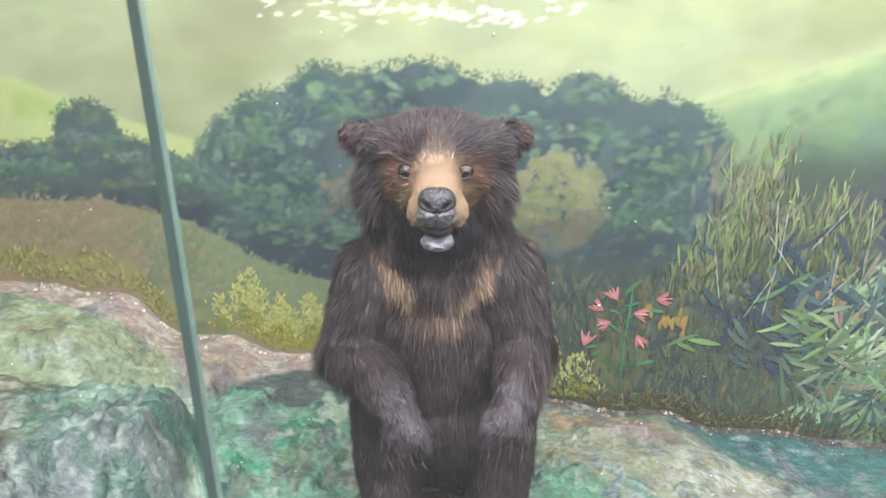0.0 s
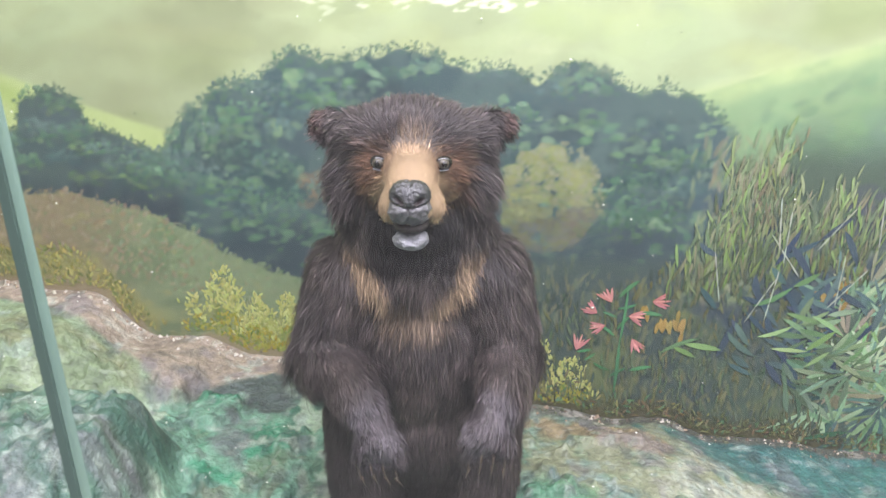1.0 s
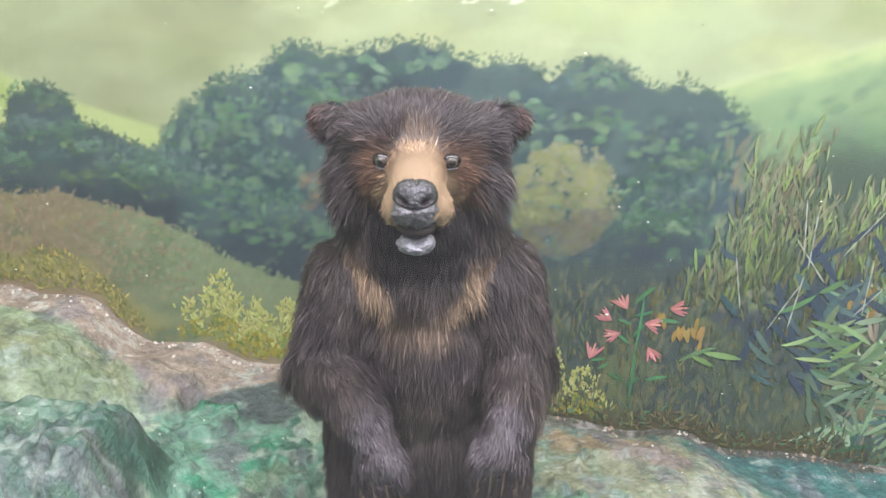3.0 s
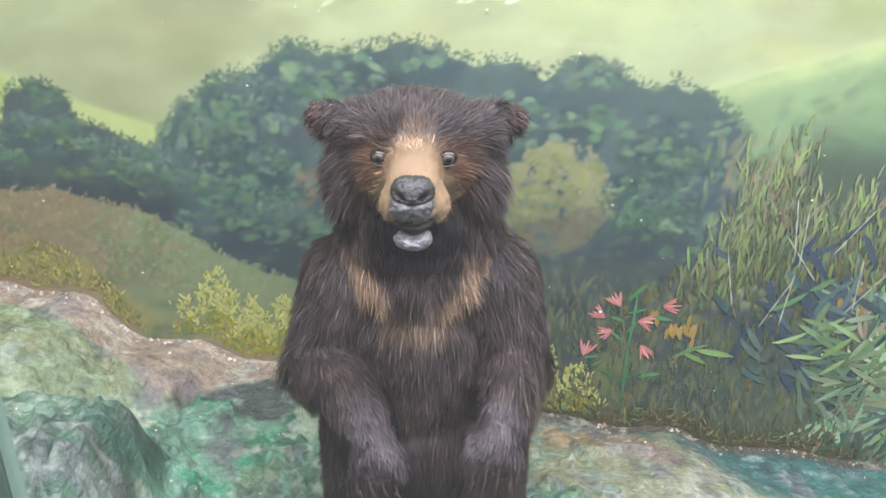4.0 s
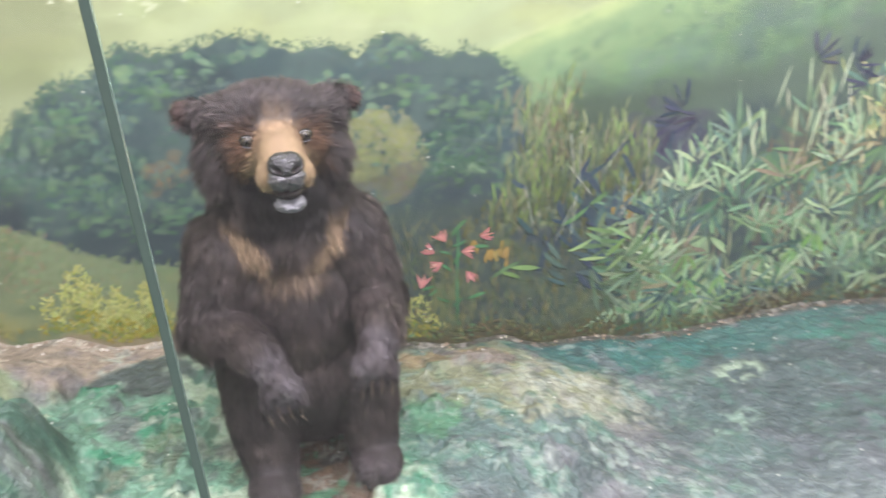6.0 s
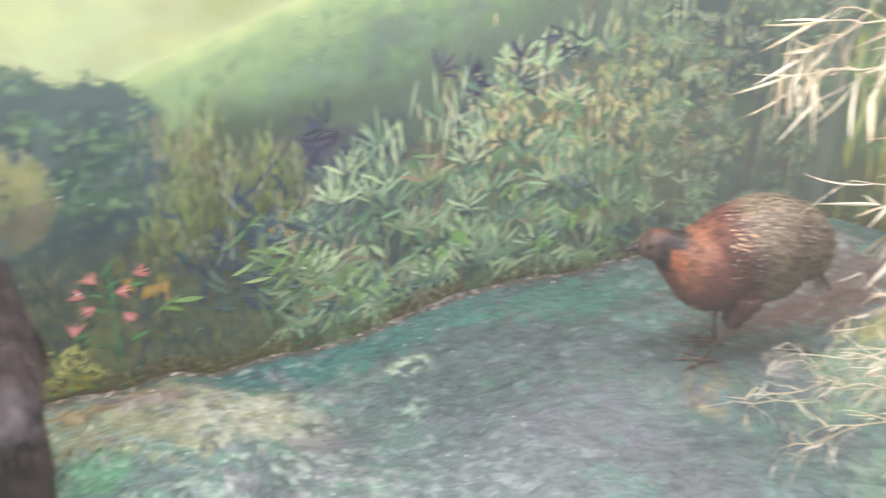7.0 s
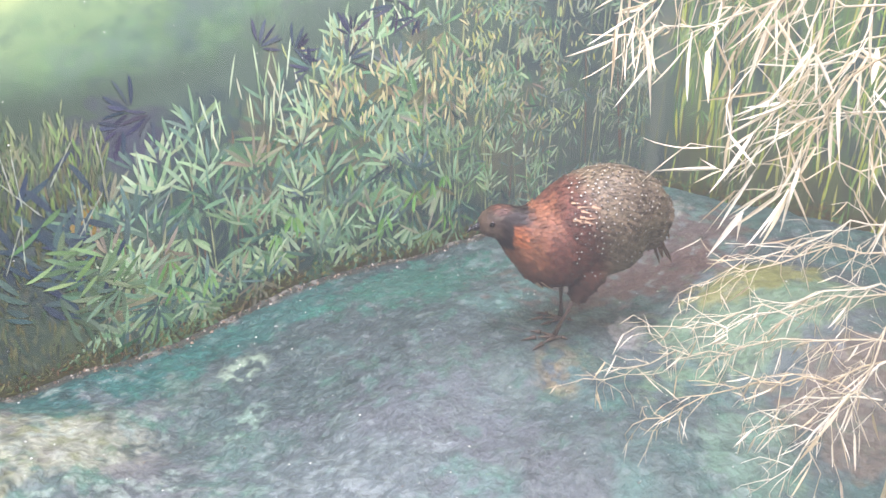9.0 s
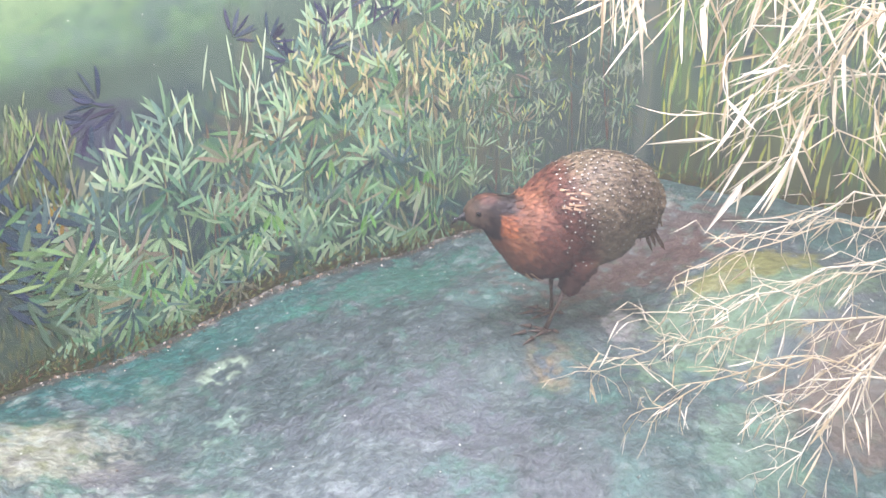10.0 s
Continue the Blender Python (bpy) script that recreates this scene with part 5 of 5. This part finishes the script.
    faces = (i + np.array([[0, 1, 5]])).tolist() + (i + np.array([[1, 2, 4, 5]])).tolist() + (i + np.array([[2, 3, 4]])).tolist()
    shade = (rng.uniform(0.6, 1.4, count) * (1 + 1.2 * fbm(q[:, 0] * 16, q[:, 2] * 16 + q[:, 1] * 9, 16)))[:, None]
    fc = np.repeat(c * shade, 6, 0) * np.tile([0.7, 0.85, 1.05, 1.25, 1.05, 0.85], count)[:, None]
    g.add(fv.reshape(-1, 3), faces, fc, 0)
    for k in range(26):
        r0 = np.array(world_point((-0.235 + rng.uniform(-0.01, 0.02), rng.uniform(-0.06, 0.06), 0.40 + rng.uniform(-0.05, 0.05))))
        dirn = unit(-fwd * rng.uniform(0.2, 0.7) + np.array([rng.normal(0, 0.15), rng.normal(0, 0.15), -1.0]))
        across = unit(np.cross(dirn, np.array([-0.75, -0.65, 0.1])))
        ln, wd = rng.uniform(0.05, 0.09), rng.uniform(0.006, 0.012)
        g.add([r0 - across * wd * 0.4, r0 + across * wd * 0.4, r0 + dirn * ln * 0.7 + across * wd * 0.5, r0 + dirn * ln, r0 + dirn * ln * 0.7 - across * wd * 0.5], [[0, 1, 2, 3, 4]], lin((96, 76, 56)) * rng.uniform(0.5, 1.2), 0)
    # white eye spots with dark rims on the back and flank
    spots = np.where((q[:, 0] < 0.055) & (q[:, 2] > 0.30) & (nn[:, 2] > -0.2))[0]
    spots = spots[rng.permutation(len(spots))[:2200]]
    chosen, taken = [], np.full((0, 3), 9.0)
    for k in spots:
        if not len(taken) or np.min(np.sum((taken - p[k]) ** 2, 1)) > 0.0135 ** 2:
            chosen.append(k)
            taken = np.vstack([taken, p[k]])
    for k in chosen:
        e1 = d[k]
        e2 = side[k]
        for rad, lift_k, colour in ((0.0034 * rng.uniform(0.7, 1.15), 0.0100, (46, 38, 32)), (0.0020 * rng.uniform(0.6, 1.2), 0.0112, (226, 218, 200))):
            ring = [p[k] + nn[k] * lift_k + (e1 * math.cos(b) + e2 * math.sin(b)) * rad for b in np.linspace(0, 6.283, 9)[:-1]]
            g.add(ring, [list(range(8))], lin(colour) * 0.9, 0)
    # pale worn patches at the shoulder and breast
    for px, pz, size in ((0.035, 0.49, 0.03), (0.12, 0.27, 0.02)):
        near = np.where((np.abs(q[:, 0] - px) < size) & (np.abs(q[:, 2] - pz) < size * 0.7) & (nn @ np.array([-0.757, -0.653, 0.2]) > 0.1))[0][:9]
        for k in near:
            tip = p[k] + d[k] * 0.03 + nn[k] * 0.012
            g.add([p[k] + side[k] * 0.004 + nn[k] * 0.006, p[k] - side[k] * 0.004 + nn[k] * 0.006, tip], [[0, 1, 2]], lin((178, 144, 112)), 0)
    # beak, eye, legs and toes
    g.add(*extra(spike, frame_m @ pose(0.304, 0, 0.424, 0, 104, 0) @ Matrix.Diagonal((0.017, 0.012, 0.036, 1))), lin((60, 54, 50)), 3)
    g.add(*extra(spike, frame_m @ pose(0.322, 0, 0.416, 0, 140, 0) @ Matrix.Diagonal((0.008, 0.007, 0.022, 1))), lin((60, 54, 50)), 3)
    for sy in (-1, 1):
        g.add(*extra(ball, frame_m @ pose(0.266, 0.039 * sy, 0.446) @ Matrix.Diagonal((0.0075, 0.0055, 0.0075, 1))), lin((20, 16, 14)), 2)
        foot = np.array(world_point((0.035 + 0.03 * sy, 0.055 * sy, 0)))
        ground_z = float(ground_height(foot[0], foot[1]))
        knee = np.array(world_point((0.015, 0.058 * sy, 0.215)))
        foot[2] = ground_z + 0.012

        def bone(a, b, ra, rb):
            a, b = Vector(a), Vector(b)
            m = look((a + b) / 2, b)
            g.add(*extra(spike, m @ pose(0, 0, 0, 180, 0, 0) @ Matrix.Diagonal((ra, ra, (b - a).length, 1))), lin((112, 84, 70)), 1)

        bone(knee, foot, 0.009, 0.009)
        bone(foot + np.array([0, 0, 0.01]), knee, 0.008, 0.008)
        for ang, reach in ((-34, 0.085), (0, 0.10), (34, 0.085), (180, 0.04)):
            b = math.radians(turn + ang - 12)
            mid = foot + np.array([math.cos(b), math.sin(b), 0]) * reach * 0.55
            mid[2] = float(ground_height(mid[0], mid[1])) + 0.012
            tip = foot + np.array([math.cos(b), math.sin(b), 0]) * reach
            tip[2] = float(ground_height(tip[0], tip[1])) + 0.004
            bone(foot, mid, 0.0085, 0.007)
            bone(mid, tip, 0.007, 0.003)
    ob = g.make("mounted_pheasant", [M_FEATHER, M_HORN, M_EYE, M_NOSE])
    return tagged(ob, "stuffed rust-red and grey pheasant with white spots, on the painted ground", "taxidermy bird")


pheasant()


# ---- the show case and the hall ----
SEAM = Vector((-0.1585, 0.4712, 0))
RIGHT_END = Vector((3.05, 0.4712 - 0.25 * (3.05 + 0.1585), 0))
LEFT_END = Vector((-1.6, 0.4712, 0))


def glass_material():
    """Clear glass whose pale diffuse film stands for dust and reflected glare."""
    m = bpy.data.materials.new("hazy_glass")
    m.use_nodes = True
    nt = m.node_tree
    nt.nodes.clear()
    out = nt.nodes.new("ShaderNodeOutputMaterial")
    clear, gloss, veil = nt.nodes.new("ShaderNodeBsdfTransparent"), nt.nodes.new("ShaderNodeBsdfGlossy"), nt.nodes.new("ShaderNodeBsdfDiffuse")
    clear.inputs["Color"].default_value = (0.965, 0.985, 0.97, 1)
    gloss.inputs["Roughness"].default_value = 0.03
    veil.inputs["Color"].default_value = (0.85, 0.87, 0.86, 1)
    n = add_noise(nt, 2.2, 3)
    cut = nt.nodes.new("ShaderNodeSeparateXYZ")
    nt.links.new(nt.nodes["Texture Coordinate"].outputs["Object"], cut.inputs[0])
    shift = nt.nodes.new("ShaderNodeMath")
    shift.operation = "MULTIPLY_ADD"
    shift.inputs[1].default_value = 0.35
    nt.links.new(n.outputs["Fac"], shift.inputs[0])
    nt.links.new(cut.outputs["X"], shift.inputs[2])
    # the film thickens towards +x to put more glare haze there
    ramp = nt.nodes.new("ShaderNodeMapRange")
    ramp.inputs["From Min"].default_value, ramp.inputs["From Max"].default_value = 0.3, 0.85
    ramp.inputs["To Min"].default_value, ramp.inputs["To Max"].default_value = 0.040, 0.102
    nt.links.new(shift.outputs[0], ramp.inputs["Value"])
    film, mix = nt.nodes.new("ShaderNodeMixShader"), nt.nodes.new("ShaderNodeMixShader")
    fres = nt.nodes.new("ShaderNodeFresnel")
    fres.inputs["IOR"].default_value = 1.3
    nt.links.new(ramp.outputs["Result"], film.inputs["Fac"])
    nt.links.new(clear.outputs[0], film.inputs[1])
    nt.links.new(veil.outputs[0], film.inputs[2])
    nt.links.new(fres.outputs["Fac"], mix.inputs["Fac"])
    nt.links.new(film.outputs[0], mix.inputs[1])
    nt.links.new(gloss.outputs[0], mix.inputs[2])
    nt.links.new(mix.outputs[0], out.inputs["Surface"])
    return m


M_GLASS = glass_material()
M_EDGE = plain_material("green_glass_edge", (104, 126, 116), 0.25, 0.6, 0.0, 30.0, 0.1, 0.05)


def seam_lean(p, z):
    """The joint between the panes leans a little out of plumb."""
    return -0.036 * (z - 1.05) if abs(p.x - SEAM.x) < 0.05 else 0.0


def glass_pane(a, b, label):
    """An upright pane between two plan points."""
    bm = bmesh.new()
    q = [bm.verts.new((p.x + seam_lean(p, z), p.y, z)) for p, z in ((a, -0.1), (b, -0.1), (b, 2.1), (a, 2.1))]
    bm.faces.new(q)
    me = bpy.data.meshes.new("window_pane")
    bm.to_mesh(me)
    bm.free()
    me.materials.append(M_GLASS)
    ob = new("window_pane", me)
    ob.visible_shadow = False
    return tagged(ob, label, "glass pane", kind="structure")


way_r, way_l = (RIGHT_END - SEAM).normalized(), (LEFT_END - SEAM).normalized()
glass_pane(SEAM + way_r * 0.0038, RIGHT_END, "large clear glass front pane of the show case, hazed by dust and glare")
glass_pane(LEFT_END, SEAM + way_l * 0.0038, "large clear glass side pane of the show case, hazed by dust and glare")
box("glass_joint", (SEAM.x - 0.0034, SEAM.y - 0.006, -0.1), (SEAM.x + 0.0034, SEAM.y + 0.006, 2.1), M_EDGE, None, "", 0.001)
for vert in bpy.data.objects["glass_joint"].data.vertices:
    vert.co.x += -0.036 * (vert.co.z - 1.05)
tagged(bpy.data.objects["glass_joint"], "upright grey-green edge where two glass panes meet", "glass joint", kind="structure")

hall = [("hall_floor", (-5, -3.6, -0.8), (6, 2.6, -0.7), M_TILE), ("hall_wall_south", (-5, -3.7, -0.7), (6, -3.6, 2.6), M_PLASTER),
        ("hall_wall_west", (-5.1, -3.6, -0.7), (-5, 2.6, 2.6), M_PLASTER), ("hall_wall_east", (6, -3.6, -0.7), (6.1, 2.6, 2.6), M_PLASTER),
        ("hall_wall_north", (-5, 2.6, -0.7), (6, 2.7, 2.6), M_PLASTER), ("ceiling", (-5, -3.6, 2.6), (6, 2.6, 2.7), M_PLASTER),
        ("case_roof", (-1.75, 0.47, 2.2), (3.3, 2.12, 2.25), M_CASE), ("case_wall_west", (-1.75, 0.48, -0.7), (-1.605, 2.07, 2.2), M_CASE)]
for name, lo, hi, m in hall:
    tagged(box(name, lo, hi, m), kind="structure", category=name.split("_")[-1] if "wall" not in name else "wall", label="plain painted surface closing the show case" if "case" in name else "plain surface of the museum hall")


def plinth(a, b):
    bm = bmesh.new()
    d = (b - a).normalized()
    n = Vector((d.y, -d.x, 0)) * 0.05
    vs = [bm.verts.new((p.x, p.y, z)) for z in (-0.7, -0.1) for p in (a - n, b - n, b + n, a + n)]
    bmesh.ops.convex_hull(bm, input=vs)
    ob = part("case_plinth", bm, M_WOOD, None)
    return tagged(ob, "dark wooden base wall under the show case glass", "plinth", kind="structure")


plinth(SEAM, RIGHT_END)
plinth(LEFT_END, SEAM)


# ---- dry bamboo hanging and trailing at the side of the case ----
def straw_material():
    m, nt, b = node_material("dry_straw", 0.55, 0.35)
    info = nt.nodes.new("ShaderNodeObjectInfo")
    ramp = nt.nodes.new("ShaderNodeValToRGB")
    e = ramp.color_ramp.elements
    e[0].color, e[1].color = (*lin((206, 186, 150)), 1), (*lin((238, 230, 210)), 1)
    nt.links.new(info.outputs["Random"], ramp.inputs["Fac"])
    n = add_noise(nt, 60.0)
    ramp2 = nt.nodes.new("ShaderNodeMapRange")
    ramp2.inputs["To Min"].default_value, ramp2.inputs["To Max"].default_value = 0.72, 1.18
    nt.links.new(n.outputs["Fac"], ramp2.inputs["Value"])
    mul = nt.nodes.new("ShaderNodeVectorMath")
    mul.operation = "SCALE"
    nt.links.new(ramp.outputs["Color"], mul.inputs[0])
    nt.links.new(ramp2.outputs["Result"], mul.inputs["Scale"])
    nt.links.new(mul.outputs["Vector"], b.inputs["Base Color"])
    add_bump(nt, b, n.outputs["Fac"], 0.3, 0.001)
    return m


M_DRY = straw_material()


def leaf_mesh(r, curl, width):
    """A folded, curling dry leaf, one unit long along x."""
    v, f = [], []
    n = 6
    roll = r.uniform(-0.5, 0.5)
    for k in range(n + 1):
        t = k / n
        w = width * (math.sin(math.pi * min(1, t * 0.9 + 0.1)) ** 0.7) * (1 - t * 0.55) + 0.002
        x, z = math.sin(curl * t) / curl if abs(curl) > 0.01 else t, (math.cos(curl * t) - 1) / curl if abs(curl) > 0.01 else 0
        tw = roll * t * 2
        for side in (-1, 0, 1):
            v.append((x, side * w * math.cos(tw), z + abs(side) * w * 0.55 + side * w * math.sin(tw)))
    for k in range(n):
        for c in (0, 1):
            i = k * 3 + c
            f.append([i, i + 1, i + 4, i + 3])
    me = bpy.data.meshes.new("leaf")
    me.from_pydata(v, [], f)
    me.materials.append(M_DRY)
    me.update()
    return me


leaf_rnd = random.Random(31)
LEAVES = [leaf_mesh(leaf_rnd, c, w) for c, w in ((0.10, 0.046), (0.22, 0.038), (-0.15, 0.032), (0.40, 0.030), (0.06, 0.055), (0.28, 0.024), (0.5, 0.022), (-0.2, 0.028))]


def tube(g, pts, r0, r1, sides=5):
    pts = np.asarray(pts, float)
    d = unit(np.gradient(pts, axis=0))
    a = unit(np.cross(d, np.array([0.3, 0.2, 0.93])))
    b = np.cross(d, a)
    r = np.linspace(r0, r1, len(pts))[:, None]
    v = np.stack([pts + (a * math.cos(t) + b * math.sin(t)) * r for t in np.linspace(0, 2 * math.pi, sides + 1)[:-1]], 1)
    f = []
    for k in range(len(pts) - 1):
        for j in range(sides):
            f.append([k * sides + j, k * sides + (j + 1) % sides, (k + 1) * sides + (j + 1) % sides, (k + 1) * sides + j])
    g.add(v.reshape(-1, 3), f, (0.5, 0.4, 0.3), 0)


def add_leaf(parent, place, way, length, r):
    ob = new("leaf", LEAVES[r.randrange(len(LEAVES))])
    x = Vector(way).normalized()
    y = x.cross(Vector((r.uniform(-1, 1), r.uniform(-1, 1), r.uniform(-0.3, 1)))).normalized()
    z = x.cross(y)
    m = Matrix((x, y, z)).transposed().to_4x4()
    m.translation = Vector(place)
    ob.matrix_world = m @ Matrix.Diagonal((length, length * r.uniform(0.8, 1.3), length * r.uniform(0.8, 1.2), 1))
    ob.parent = parent


def dry_branch(thing, start, end, sag, leafy, seed):
    """A thin zigzag branch with side twigs; leafy: share of nodes with long leaves."""
    r = random.Random(seed)
    start, end = np.array(start), np.array(end)
    length = np.linalg.norm(end - start)
    n = max(5, int(length / 0.045))
    g = Gather()
    pts = [start + (end - start) * k / n + np.array([r.gauss(0, 0.008), r.gauss(0, 0.008), r.gauss(0, 0.010) - sag * math.sin(math.pi * k / n * 0.5) ** 2 * 0 + sag * math.sin(math.pi * k / n)]) for k in range(n + 1)]
    tube(g, pts, 0.0022, 0.0011)
    holder = new("branch", None)
    jobs = []
    along = unit(end - start)
    for k in range(1, n + 1):
        for rep in range(2 if leafy > 0.5 else 3):
            side = unit(np.array([r.gauss(0, 0.7), r.gauss(0, 0.7), r.gauss(-0.3, 0.7)]) + along * 0.7)
            reach = r.uniform(0.05, 0.13)
            m = 3
            twig = [pts[k]]
            d = side.copy()
            for j in range(m):
                d = unit(d + np.array([r.gauss(0, 0.28), r.gauss(0, 0.28), r.gauss(-0.10, 0.30)]))
                twig.append(twig[-1] + d * reach / m)
            tube(g, twig, 0.0010, 0.0005, 4)
            for j in (1, 2, 3, 3):
                if r.random() < leafy:
                    w = unit(d + np.array([r.gauss(0, 0.45), r.gauss(0, 0.45), r.gauss(-0.75, 0.4)]))
                    jobs.append((twig[j], w, r.uniform(0.05, 0.125) if leafy > 0.5 else r.uniform(0.025, 0.065)))
    me = bpy.data.meshes.new("branch")
    me.from_pydata(np.concatenate(g.v).tolist(), [], g.f)
    me.materials.append(M_DRY)
    me.polygons.foreach_set("use_smooth", np.ones(len(me.polygons), bool))
    bpy.data.objects.remove(holder)
    branch = new("branch", me)
    branch.parent = thing
    for place, w, size in jobs:
        add_leaf(branch, place, w, size, r)


def dry_bamboo(root, branches, leafy, label, seed):
    """A culm at the side of the case, out of which the branches reach."""
    thing = new("dry_bamboo", None)
    tagged(thing, label, "dry bamboo")
    g = Gather()
    x, y, z = root
    base = float(ground_height(x, y))
    pts = [(x + 0.01 * math.sin(3 * t), y + 0.008 * math.cos(2 * t), base - 0.01 + (z - base) * t) for t in np.linspace(0, 1, 14)]
    tube(g, pts, 0.009, 0.005, 8)
    me = bpy.data.meshes.new("culm")
    me.from_pydata(np.concatenate(g.v).tolist(), [], g.f)
    me.materials.append(M_DRY)
    culm = new("culm", me)
    culm.parent = thing
    for k, (a, b, c, d, e, f, sag) in enumerate(branches):
        t = min(1.0, max(0.1, (c - base) / (z - base)))
        dry_branch(thing, (a, b, c), (d, e, f), sag, leafy, seed + k)
        g2 = Gather()
        tube(g2, [pts[int(13 * t * 0.9)], ((x + a) / 2, (y + b) / 2, (c + pts[int(13 * t * 0.9)][2]) / 2 + 0.01), (a, b, c)], 0.0036, 0.003)
        me = bpy.data.meshes.new("side_shoot")
        me.from_pydata(np.concatenate(g2.v).tolist(), [], g2.f)
        me.materials.append(M_DRY)
        shoot = new("side_shoot", me)
        shoot.parent = thing
    return thing


dry_bamboo((1.80, 0.05, 1.4), [
    (1.619, 0.223, 1.20, 1.399, 0.602, 1.09, 0.03), (1.568, 0.192, 1.124, 1.412, 0.481, 1.075, 0.02), (1.657, 0.189, 1.026, 1.46, 0.42, 0.985, 0.03),
    (1.469, 0.201, 1.193, 1.357, 0.504, 1.145, 0.01), (1.692, 0.173, 0.928, 1.464, 0.373, 0.872, 0.03), (1.769, 0.165, 0.82, 1.612, 0.345, 0.791, 0.02),
    (1.416, 0.167, 1.083, 1.414, 0.272, 0.962, 0.02), (1.60, 0.16, 1.10, 1.50, 0.33, 0.98, 0.02)], 0.72,
    "straw-coloured dry bamboo with long hanging withered leaves", 100)
dry_bamboo((1.86, 0.02, 0.8), [
    (1.778, 0.13, 0.67, 1.685, 0.475, 0.526, 0.03), (1.701, 0.096, 0.605, 1.631, 0.541, 0.368, 0.03), (1.626, 0.087, 0.555, 1.663, 0.709, 0.153, 0.05),
    (1.58, 0.089, 0.513, 1.506, 0.497, 0.253, 0.03), (1.52, 0.073, 0.477, 1.527, 0.281, 0.354, 0.02), (1.506, 0.083, 0.653, 1.40, 0.14, 0.402, 0.02),
    (1.566, 0.081, 0.545, 1.40, 0.198, 0.312, 0.02), (1.74, 0.12, 0.74, 1.58, 0.33, 0.66, 0.02), (1.70, 0.12, 0.62, 1.56, 0.38, 0.50, 0.02)], 0.42,
    "brittle straw-coloured bamboo twigs trailing over the ground", 300)
